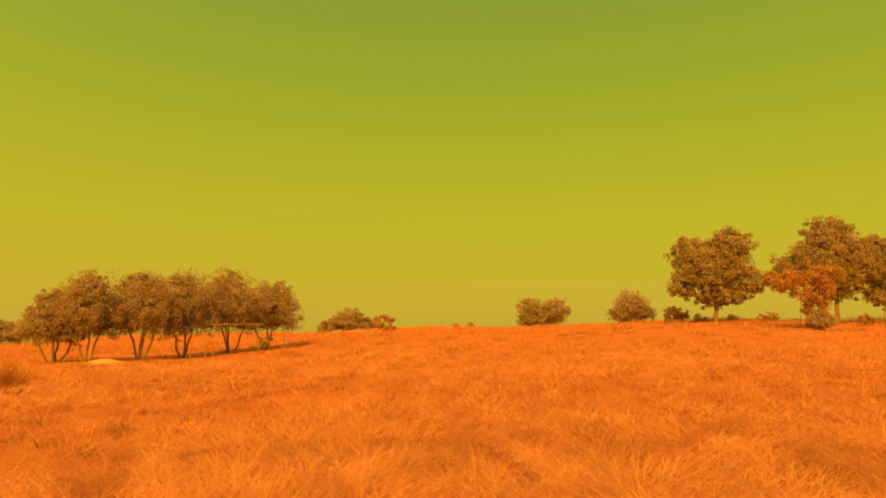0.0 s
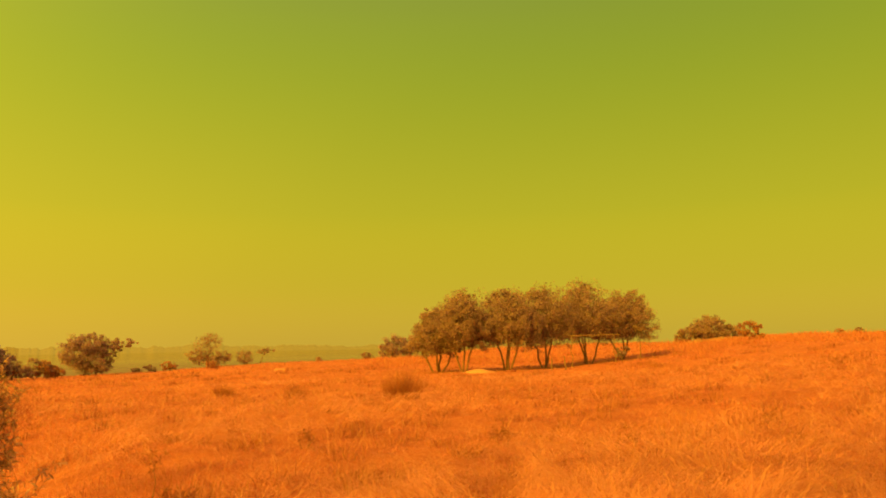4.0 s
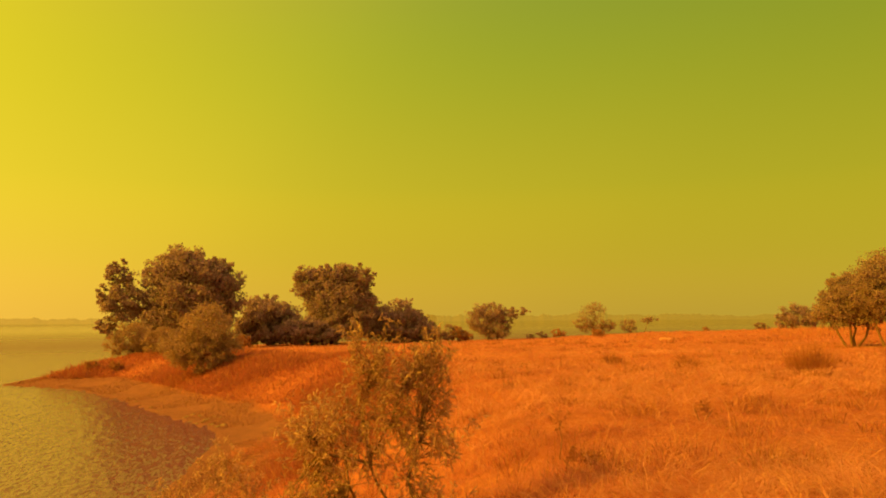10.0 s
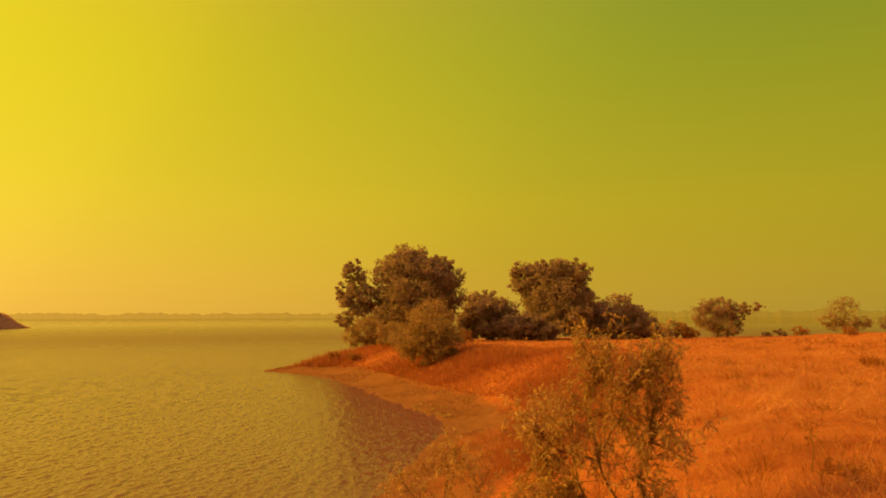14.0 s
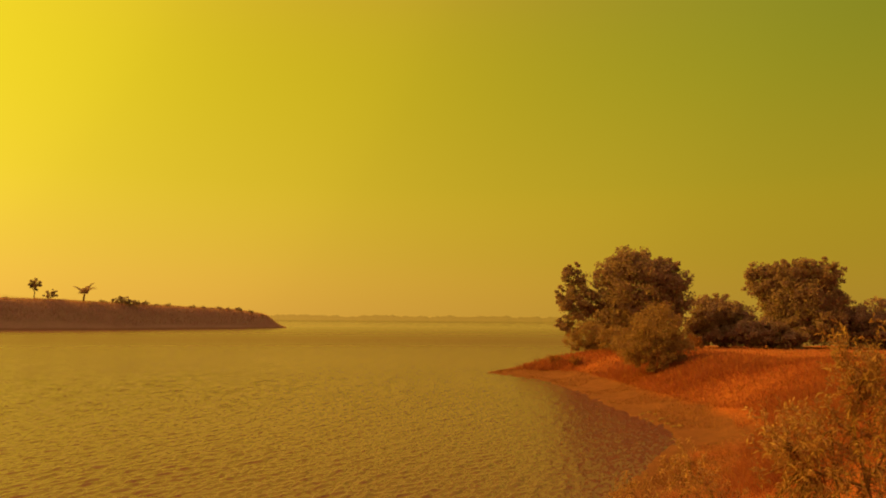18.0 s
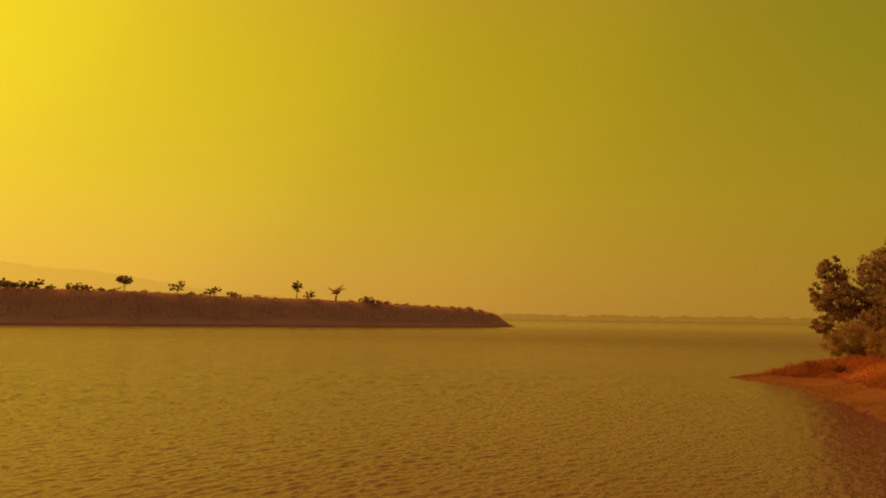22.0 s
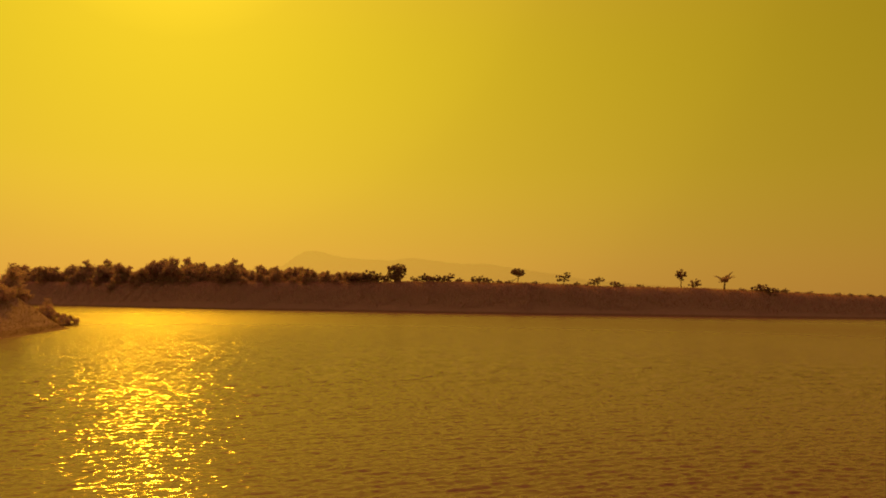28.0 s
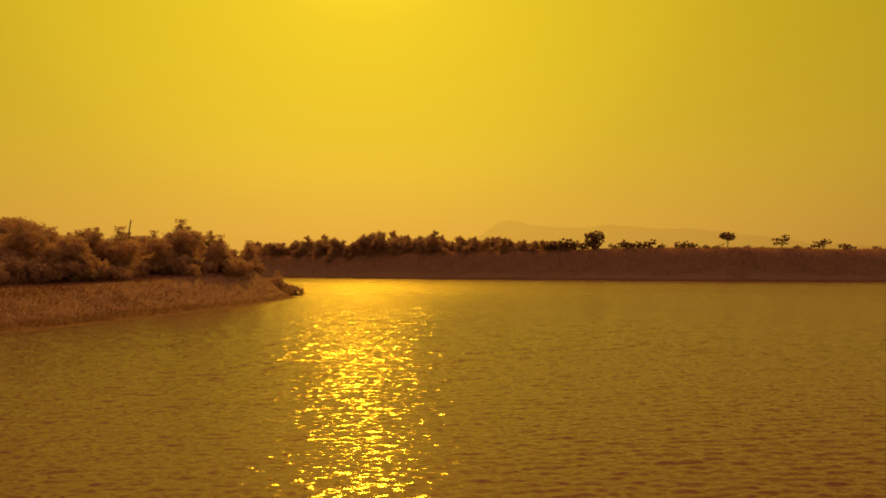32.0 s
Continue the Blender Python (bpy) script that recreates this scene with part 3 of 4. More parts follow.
stand(plant("dry_tree", "small tree with dry orange leaves on the crest", "tree",
            [(0.3, 0, 2.9, 1.5, 1.3), (-1.6, 0, 3.5, 1.3, 0.8), (0.4, 0, 1.3, 0.9, 1.1), (1.0, 0, 3.8, 1.0, 0.8)], [(0.2, 0, 1.3), (-0.3, 0, 1.8)], 14, 0.15, 9000, M_LEAF_DRY, 0.1), -27.8, 54)
stand(plant("dark_shrub", "low dark shrub at the dry tree's foot", "shrub", [(0, 0, 0.6, 0.8, 0.6)], [(0, 0, 0.3)], 18, 0.14, 2200, M_LEAF_DARK, 0.05), -28.6, 53)
stand(plant("twin_crown_tree", "squat tree with two rounded crowns on the skyline", "tree",
            [(-1.5, 0, 2.3, 1.5, 1.5), (1.5, 0, 2.3, 1.5, 1.6), (0, 0, 1.6, 2.0, 1.2), (-2.0, 0, 1.2, 1.0, 1.0)], [(-1, 0, 1.0), (1, 0, 1.0)], 15, 0.18, 15000, M_LEAF, 0.12), -8.2, 82)
stand(plant("round_shrub", "dark rounded shrub on the crest", "shrub",
            [(0, 0, 1.8, 1.6, 1.5), (-1.0, 0, 1.1, 1.3, 1.0), (1.1, 0, 1.0, 1.3, 0.9)], [(0, 0, 0.8)], 16, 0.18, 11000, M_LEAF_DARK, 0.1), -15.2, 73)
stand(plant("dry_shrub", "orange-brown dry shrub on the crest", "shrub",
            [(0, 0, 0.9, 0.9, 0.7), (0.9, 0, 0.8, 0.7, 0.6)], [(0, 0, 0.4)], 19, 0.14, 3000, M_LEAF_DRY, 0.06), -18.3, 70)
stand(plant("long_shrub", "low broad shrub behind a line of stones", "shrub",
            [(0, 0, 1.3, 1.9, 1.3), (-2.2, 0, 0.8, 0.9, 0.8), (1.9, 0, 0.9, 1.3, 0.9)], [(0, 0, 0.5)], 17, 0.17, 10000, M_LEAF, 0.08), 7.6, 83, scale=1.15)
for az, d, s, seed in [(9.9, 84, 0.8, 61), (4.9, 66, 1.2, 62), (-1.0, 77, 0.45, 63), (-2.2, 77, 0.5, 64), (-20.2, 66, 0.8, 65), (-22.5, 66, 0.7, 66), (-25.3, 66, 0.9, 67), (-24.6, 66, 0.7, 68), (-31.2, 62, 0.9, 69)]:
    stand(plant("dry_shrub", "small dry bristling shrub in the grass on the crest", "shrub", [(0, 0, 0.75, 0.8, 0.65), (0.6, 0, 0.6, 0.6, 0.5)], [(0, 0, 0.3)], seed, 0.13, 1800, M_LEAF_DRY if seed % 2 or seed > 64 or seed == 62 else M_LEAF, 0.04,
                group="shrubs along the crest"), az, d, scale=s * (0.75 if seed > 64 else 1))


def pole_sapling(seed, h):
    """A bare thin stem with a wisp of leaves at its head."""
    q = np.random.default_rng(seed)
    root = tagged(new("bare_sapling"), "thin bare sapling with a few leaves at its tip", "sapling")
    v, f = tube(bent((0, 0, -0.2), (0.1, 0, h), q, 7, 0.02), np.linspace(0.05, 0.02, 7), 5)
    mesh_object("trunk", v, f, M_BARK, root, smooth_faces=True)
    v, f = leaves(np.array((0.1, 0, h)) + q.normal(size=(120, 3)) * (0.4, 0.4, 0.2), 0.2, q)
    mesh_object("crown", v, f, M_LEAF, root)
    return root


stand(pole_sapling(1, 2.6), -27.2, 60)
stand(pole_sapling(2, 2.2), -32.4, 58)

# ---- the wood on the point ----
stand(plant("broad_tree", "big dark broadleaf tree on the lake point", "tree",
            [(0.4, 0, 6.0, 4.2, 3.4), (-5.0, 0, 5.0, 1.9, 2.4), (3.6, 0, 6.0, 2.3, 3.0), (0.0, 0, 8.6, 2.8, 1.9), (0, 1, 3.2, 5.2, 2.8), (-5.9, 0, 7.5, 1.3, 1.4), (-6.6, 0, 4.9, 1.3, 1.4), (-6.6, 0, 2.6, 1.2, 1.2), (3.0, 0, 8.0, 1.7, 1.5), (-2.2, 0, 7.4, 1.6, 1.6)],
            [(0, 0, 2.6), (0.8, 0.5, 2.8)], 21, 0.27, 56000, M_LEAF_DARK, 0.3, 0.24, per_clump=44, fill=0.45), 80.0, 70, scale=0.97)
stand(plant("broad_tree", "dark tall tree with flat leafy top behind the point", "tree",
            [(0, 0, 5.0, 3.6, 3.2), (-2.9, 0, 7.0, 1.9, 1.9), (2.6, 0, 7.2, 2.0, 1.9), (0, 0, 7.6, 2.4, 1.6), (0.5, 0, 2.4, 4.4, 2.4), (3.0, 0, 4.6, 2.0, 2.2)],
            [(0, 0, 2.6)], 22, 0.27, 50000, M_LEAF_DARK, 0.3, 0.24, per_clump=44, fill=0.45), 68.4, 80)
stand(plant("dark_shrub", "dense dark shrub between two big trees", "shrub",
            [(-0.6, 0, 3.3, 2.4, 2.2), (1.6, 0, 2.6, 2.0, 2.2), (-1.5, 0, 1.8, 2.0, 1.8), (0.4, 0, 1.4, 3.0, 1.4)], [(0, 0, 1.2)], 23, 0.3, 24000, M_LEAF_DARK, 0.15, 0.26, per_clump=34, fill=0.4), 73.6, 76)
stand(plant("dark_shrub", "low dark spreading shrub beside the big tree", "shrub",
            [(0, 0, 2.1, 2.9, 2.2), (1.6, 0, 1.6, 1.9, 1.8), (-2.6, 0, 2.2, 2.2, 2.0), (0.3, 0, 1.3, 3.4, 1.3)], [(0, 0, 1.0)], 24, 0.3, 24000, M_LEAF_DARK, 0.14, 0.26, per_clump=34, fill=0.4), 63.0, 84, scale=1.15)
stand(plant("dark_shrub", "low dark shrub filling the gap under the trees", "shrub",
            [(0, 0, 1.5, 2.6, 1.5), (2.2, 0, 1.2, 2.0, 1.2)], [(0, 0, 0.6)], 34, 0.3, 12000, M_LEAF_DARK, 0.1, 0.26, per_clump=34, fill=0.4), 70.9, 74)
stand(plant("olive_shrub", "rounded pale olive shrub at the waterside", "shrub",
            [(0.2, 0, 3.1, 2.0, 2.0), (-1.4, 0, 2.0, 1.7, 1.7), (1.3, 0, 1.9, 1.5, 1.5), (0, -0.5, 1.4, 1.8, 1.3)], [(0, 0, 1.0), (0.4, 0, 1.0)], 25, 0.14, 22000, M_LEAF_OLIVE, 0.08, 0.24), 78.4, 47, scale=0.84)
stand(plant("olive_shrub", "low pale shrub at the foot of the big tree", "shrub",
            [(0, 0, 2.0, 1.6, 1.8), (-1.4, 0, 1.3, 1.2, 1.3), (1.4, 0, 1.4, 1.4, 1.3)], [(0, 0, 0.8)], 26, 0.15, 11000, M_LEAF_OLIVE, 0.07), 83.6, 64, scale=0.75)
stand(plant("olive_shrub", "low pale shrub joining the waterside bushes", "shrub",
            [(0, 0, 1.4, 1.7, 1.3), (1.2, 0, 1.0, 1.2, 1.0)], [(0, 0, 0.6)], 35, 0.17, 6000, M_LEAF_OLIVE, 0.06), 81.6, 61, scale=0.8)
for az, d, s, seed in [(86.2, 60, 0.55, 71), (84.6, 58, 0.5, 72), (77.0, 58, 0.8, 73), (75.9, 60, 0.9, 74), (76.4, 63, 0.7, 75)]:
    stand(plant("dry_shrub", "small reddish dry shrub on the bank", "shrub", [(0, 0, 0.9, 1.0, 0.8), (0.7, 0, 0.7, 0.8, 0.6)], [(0, 0, 0.3)], seed, 0.17, 1600, M_LEAF_DRY, 0.04, group="shrubs on the bank"), az, d, scale=s)
stand(plant("umbrella_tree", "small flat-topped thorn tree on the field edge", "tree",
            [(-0.9, 0, 3.5, 2.2, 1.1), (1.9, 0, 3.5, 1.9, 0.5), (-1.8, 0, 2.4, 1.8, 1.5), (-0.2, 0, 1.6, 1.8, 1.4), (0.8, 0, 3.0, 1.6, 0.9)], [(0, 0, 0.8)], 27, 0.17, 16000, M_LEAF_DARK, 0.14), 55.0, 93, 0.3, scale=1.15)
stand(plant("thin_tree", "sparse small tree with thin open crown", "tree",
            [(0, 0, 3.2, 1.5, 1.5), (-1.4, 0, 1.6, 1.6, 1.0), (1.4, 0, 1.5, 1.6, 0.9), (0, 0, 1.0, 2.4, 0.8)], [(0, 0, 1.2)], 28, 0.15, 6500, M_LEAF, 0.1, 0.4), 47.2, 97)
stand(plant("thin_shrub", "sparse thorny shrub with a leaning branch", "shrub",
            [(-1.4, 0, 1.0, 1.1, 0.9), (1.4, 0, 1.7, 1.2, 0.4)], [(0.8, 0, 1.0), (-1.2, 0, 0.5)], 29, 0.13, 3200, M_LEAF, 0.06, 0.4), 43.7, 98)
stand(plant("round_tree", "small rounded dark tree at the field's far edge", "tree",
            [(0, 0, 1.6, 1.7, 1.3), (1.4, 0, 1.3, 1.2, 1.0), (-1.2, 0, 1.0, 1.2, 0.9)], [(0, 0, 0.8)], 30, 0.18, 8000, M_LEAF_DARK, 0.1), 32.5, 90)
for az, d, s, seed in [(59.0, 90, 1.5, 81), (57.8, 92, 0.9, 82), (51.5, 97, 0.7, 83), (50.2, 97, 0.9, 84), (52.4, 97, 0.5, 85), (58.3, 90, 1.3, 90), (61.2, 86, 1.2, 92), (47.0, 85, 0.7, 86), (35.0, 92, 0.7, 87), (38.8, 96, 0.4, 88), (60.5, 88, 1.5, 89)]:
    stand(plant("dry_shrub", "low dark-brown shrub on the field's far edge", "shrub", [(0, 0, 0.8, 0.9, 0.7), (0.8, 0, 0.6, 0.8, 0.5)], [(0, 0, 0.3)], seed, 0.13, 2400, M_LEAF if seed % 2 else M_LEAF_DRY, 0.04,
                group="shrubs on the field edge"), az, d, scale=s)


# ---- the bushes by the camera ----
def wand_bush(name, label, seed, lobes, forks, shoots, leaf, per_shoot, mat=M_LEAF_BUSH, thick=0.015, reach=0.24):
    """A bush of forked stems whose upright shoots are set with narrow drooping leaves.
    lobes: (x, y, z, rx, rz, share) of its masses; forks: paths of its main stems."""
    q = np.random.default_rng(seed)
    root = tagged(new(name), label, "bush")
    blades = []

    def leafy(pts, n, size):
        s = q.uniform(0.1, 1.0, n)
        i = np.minimum((s * (len(pts) - 1)).astype(int), len(pts) - 2)
        fr = s * (len(pts) - 1) - i
        base = pts[i] + (pts[i + 1] - pts[i]) * fr[:, None]
        way = (pts[i + 1] - pts[i])
        way /= np.linalg.norm(way, axis=1)[:, None] + 1e-9
        d = way * 0.6 + q.normal(0, 0.6, (n, 3))
        d /= np.linalg.norm(d, axis=1)[:, None]
        side = np.cross(d, q.normal(size=(n, 3)))
        side /= np.linalg.norm(side, axis=1)[:, None] + 1e-9
        ln = (size * q.uniform(0.5, 1.35, n))[:, None]
        mid = base + d * ln * 0.5
        tip = base + d * ln * 0.85 - np.array((0, 0, 1)) * ln * q.uniform(0.0, 0.5, (n, 1))
        v = np.empty((n, 4, 3))
        v[:, 0], v[:, 1], v[:, 2], v[:, 3] = base, mid + side * ln * 0.09, tip, mid - side * ln * 0.09
        blades.append(v.reshape(-1, 3))

    stems = []
    for fork in forks:
        pts = np.concatenate([bent(a, b, q, 5, 0.05) for a, b in zip(fork, fork[1:])])
        stems.append((pts, [tube(pts, np.linspace(thick, thick * 0.35, len(pts)), 7)]))
    for lx, ly, lz, rx, rz, share in lobes:
        for _ in range(int(shoots * share)):
            u = q.normal(size=3)
            u /= np.linalg.norm(u)
            e = np.array((lx, ly, lz)) + u * q.uniform(0.35, 1.0) * np.array((rx, rx, rz))
            e[2] = max(e[2], 0.08)
            near = [np.linalg.norm(p - e, axis=1).min() for p, _p in stems]
            pts, pieces = stems[int(np.argmin(near))]
            low = pts[np.argsort(np.linalg.norm(pts - e, axis=1))[int(q.integers(0, 3))]]
            tw = bent(low, e, q, 6, 0.10)
            pieces.append(tube(tw, np.linspace(thick * 0.28, thick * 0.12, 6), 4))
            up = e + np.array((q.normal(0, 0.35), q.normal(0, 0.35), q.uniform(0.4, 1.1))) * reach * q.uniform(0.6, 1.2)
            sh = bent(e, up, q, 5, 0.1)
            pieces.append(tube(sh, np.linspace(thick * 0.12, thick * 0.05, 5), 4))
            leafy(sh, per_shoot, leaf)
            leafy(tw[3:], per_shoot // 2, leaf)
    for pts, pieces in stems:
        v, f = merged(pieces)
        mesh_object("stem", v, f, M_BARK, root, smooth_faces=True)
    v = np.concatenate(blades)
    mesh_object("foliage", v, np.arange(len(v)).reshape(-1, 4), mat, root)
    return root


stand(wand_bush("willow_bush", "leafy willow-like bush with a dark forked stem", 5,
                [(0.02, 0, 1.42, 0.46, 0.46, 0.30), (0.40, 0.05, 1.72, 0.30, 0.38, 0.26), (-0.58, 0, 1.2, 0.45, 0.42, 0.3), (-0.12, 0, 1.84, 0.26, 0.32, 0.16), (0.1, 0.1, 0.9, 0.62, 0.4, 0.14), (-0.5, 0, 0.85, 0.4, 0.35, 0.14), (0.45, 0, 1.2, 0.35, 0.4, 0.14), (-0.6, 0, 0.5, 0.42, 0.32, 0.32), (0.45, 0, 0.5, 0.3, 0.35, 0.14)],
                [[(0.12, 0, -0.1), (0.06, 0, 0.6), (-0.12, 0, 0.96), (0.06, 0, 1.3), (0.2, 0, 1.68)], [(-0.12, 0, 0.96), (-0.52, 0.05, 1.04), (-0.7, 0, 1.28)],
                 [(0.16, 0.05, -0.1), (0.22, 0, 0.8), (0.38, 0, 1.5)], [(-0.12, 0, 0.96), (-0.2, 0.1, 1.4), (-0.12, 0, 1.85)], [(0.0, -0.1, -0.1), (-0.3, -0.15, 0.8), (-0.35, -0.1, 1.4)]],
                240, 0.08, 20, reach=0.26), 64.2, 7.0, scale=1.05)
stand(wand_bush("willow_bush", "small sparse bush on the bank above the water", 6,
                [(0.2, 0, 1.45, 0.5, 0.5, 0.4), (-0.6, 0, 1.1, 0.5, 0.45, 0.3), (0.7, 0, 1.1, 0.45, 0.4, 0.2), (0, 0, 0.7, 0.7, 0.3, 0.1)],
                [[(0, 0, -0.1), (0.05, 0, 0.9), (0.25, 0, 1.7)], [(0, 0, -0.1), (-0.3, 0, 0.7), (-0.7, 0, 1.3)], [(0.1, 0, -0.1), (0.4, 0, 0.7), (0.8, 0, 1.3)]],
                90, 0.09, 26), 77.4, 12.3)
stand(wand_bush("willow_bush", "low sparse bush beside the taller willow bush", 8,
                [(0, 0, 0.4, 0.4, 0.25, 0.6), (-0.3, 0, 0.3, 0.3, 0.2, 0.4)], [[(0, 0, -0.1), (0.05, 0, 0.3), (0.1, 0, 0.5)], [(0, 0, -0.1), (-0.2, 0, 0.25), (-0.35, 0, 0.4)]],
                46, 0.07, 26), 71.5, 7.6)
stand(wand_bush("dark_weed", "thin dark-leaved weed rising from the grass", 9, [(0, 0, 0.5, 0.1, 0.15, 1)], [[(0, 0, -0.05), (0.02, 0, 0.3), (0.0, 0, 0.55)]], 8, 0.075, 9, M_WEED, 0.008, 0.12), 50.3, 9.0)
stand(wand_bush("dark_weed", "broad low weed with brown leaves", 10, [(0, 0, 0.2, 0.28, 0.1, 1)], [[(0, 0, -0.05), (0.1, 0, 0.1), (0.2, 0, 0.2)], [(0, 0, -0.05), (-0.1, 0, 0.1), (-0.2, 0, 0.2)]], 16, 0.09, 10, M_WEED, 0.008, 0.1), 48.8, 8.2)
for az, d, seed in [(24.0, 11.5, 1), (14.5, 10.6, 2), (-20.7, 19, 3), (4.0, 13, 4), (39.5, 12, 5)]:
    stand(wand_bush("dark_weed", "brown leafy weed half hidden in the dry grass", 90 + seed, [(0, 0, 0.22, 0.22, 0.12, 1)], [[(0, 0, -0.05), (0.08, 0, 0.12), (0.15, 0, 0.25)], [(0, 0, -0.05), (-0.1, 0, 0.12), (-0.15, 0, 0.22)]],
                    14, 0.08, 10, M_WEED, 0.008, 0.14), az, d)


def tuft(name, label, seed, n, rx, h, mat, width):
    """An upright tussock of fine blades, each a part-bent strip."""
    q = np.random.default_rng(seed)
    a, r = q.uniform(0, 6.2832, n), rx * np.sqrt(q.uniform(0, 1, n))
    x, y = np.cos(a) * r, np.sin(a) * r * 0.8
    hh = h * q.uniform(0.45, 1.0, n) * (1 - 0.45 * (r / rx) ** 2)
    lx, ly = x / rx * 0.35 + q.normal(0, 0.16, n), y / rx * 0.35 + q.normal(0, 0.16, n)
    b = q.uniform(0, 6.2832, n)
    wx, wy = np.cos(b) * width / 2, np.sin(b) * width / 2
    v = np.empty((n, 5, 3))
    v[:, 0], v[:, 1] = np.stack([x - wx, y - wy, x * 0 - 0.05], -1), np.stack([x + wx, y + wy, x * 0 - 0.05], -1)
    mid = np.stack([x + lx * hh * 0.4, y + ly * hh * 0.4, hh * 0.62], -1)
    w = np.stack([wx, wy, wx * 0], -1) * 0.8
    v[:, 2], v[:, 3] = mid - w, mid + w
    v[:, 4] = np.stack([x + lx * hh, y + ly * hh, hh], -1)
    f = (np.arange(n) * 5)[:, None, None] + np.array(((0, 1, 3), (0, 3, 2), (2, 3, 4)))
    root = tagged(new(name), label, "grass tuft")
    mesh_object("tussock", v.reshape(-1, 3), f.reshape(-1, 3), mat, root)
    return root


stand(tuft("grass_tussock", "brown upright tussock standing above the dry grass", 33, 1000, 0.55, 1.25, M_WEED, 0.008), 32.0, 22)
stand(tuft("grass_tussock", "low brown tussock in the dry grass", 34, 300, 0.4, 0.6, M_WEED, 0.012), 40.5, 24)
stand(tuft("grass_tussock", "low brown tussock in the dry grass", 35, 300, 0.4, 0.6, M_WEED, 0.014), 46.0, 27)


# ---- plants on the opposite bank ----
def palm(seed, h, fronds, reach):
    q = np.random.default_rng(seed)
    root = tagged(new("palm"), "ragged palm on the opposite bank", "palm")
    v, f = tube(bent((0, 0, -0.3), (0.2, 0, h), q, 6, 0.03), np.linspace(0.28, 0.2, 6), 7)
    mesh_object("trunk", v, f, M_BARK, root, smooth_faces=True)
    for k in range(fronds):
        a = 6.2832 * k / fronds + q.uniform(-.2, .2)
        up = q.uniform(0.7, 1.9)
        pts = []
        for s in np.linspace(0, 1, 8):
            pts.append((0.2 + math.cos(a) * reach * s, math.sin(a) * reach * s, h + reach * (up * s - 0.75 * s * s)))
        pts = np.array(pts)
        bl = []
        for i in range(1, 8):
            for side in (-1, 1):
                w = np.array((-math.sin(a), math.cos(a), 0)) * side
                p = pts[i]
                ln = reach * 0.34 * (1.1 - i / 9)
                bl += [p, p + w * ln * 0.5 + (pts[i] - pts[i - 1]) * 0.5, p + w * ln + (pts[i] - pts[i - 1]) * 0.3 - np.array((0, 0, ln * 0.4)), p + (pts[i] - pts[i - 1]) * -0.5]
        v1, f1 = tube(pts, np.linspace(0.06, 0.02, 8), 4)
        v, f = merged([(v1, f1), (np.array(bl), np.arange(len(bl)).reshape(-1, 4))])
        mesh_object("frond", v, f, M_LEAF_DARK, root)
    return root


def bank_edge(az):
    return float(np.interp(az, [108.2, 110, 114, 120, 130, 138, 145, 153, 162, 170, 176], [362, 345, 320, 295, 281, 270, 275, 285, 298, 340, 390])) + 13


stand(palm(1, 2.4, 11, 2.6), 122.8, bank_edge(122.5), 0.2, scale=1.55)
stand(plant("bank_tree", "slender tree with a small tufted crown on the bank", "tree", [(0, 0, 3.7, 1.2, 0.9), (0.4, 0, 2.8, 0.6, 0.5), (-0.6, 0, 3.3, 0.7, 0.5)], [(0, 0, 2.0)], 41, 0.32, 1600, M_LEAF_DARK, 0.14), 125.9, bank_edge(125.9), 0.2, scale=1.75)
stand(plant("bank_tree", "wispy small tree beside a slender one on the bank", "tree", [(0, 0, 1.4, 1.3, 0.9), (0.6, 0, 2.3, 0.8, 0.5), (-0.6, 0, 0.9, 1.0, 0.6)], [(0, 0, 0.8)], 42, 0.28, 900, M_LEAF_DARK, 0.1), 124.9, bank_edge(125), 0.2, scale=1.8)
stand(plant("bank_shrub", "wide dark shrub heap on the bank", "shrub", [(0, 0, 1.2, 2.6, 1.0), (2.6, 0, 0.8, 2.0, 0.7), (-1.8, 0, 0.7, 1.6, 0.7)], [(0, 0, 0.6)], 43, 0.32, 3600, M_LEAF_DARK, 0.1), 120.2, bank_edge(120.4), 0.2, scale=1.5)
stand(plant("umbrella_tree", "flat-crowned thorn tree on the opposite bank", "tree", [(0, 0, 3.2, 1.7, 0.9), (0.7, 0, 2.8, 1.3, 0.6), (-0.6, 0, 3.6, 1.2, 0.6), (-2.0, 0, 0.6, 1.2, 0.3)], [(0.3, 0, 1.8)], 44, 0.3, 3200, M_LEAF_DARK, 0.14), 138.8, bank_edge(138.8), 0.2, scale=1.6)
stand(plant("layered_tree", "small tree with flat layered branches on the bank", "tree", [(0, 0, 2.2, 2.0, 0.35), (-0.3, 0, 1.4, 1.6, 0.3), (0.5, 0, 2.8, 1.0, 0.3)], [(0, 0, 1.0)], 45, 0.3, 2200, M_LEAF_DARK, 0.12), 135.0, bank_edge(135), 0.2, scale=1.85)
stand(plant("layered_tree", "low tree with flat leafy layers on the bank", "tree", [(0, 0, 1.9, 2.2, 0.4), (-0.8, 0, 1.2, 1.6, 0.4), (0.4, 0, 2.4, 1.1, 0.3)], [(0, 0, 0.8)], 46, 0.3, 2200, M_LEAF_DARK, 0.12), 132.3, bank_edge(132.3), 0.2, scale=1.75)
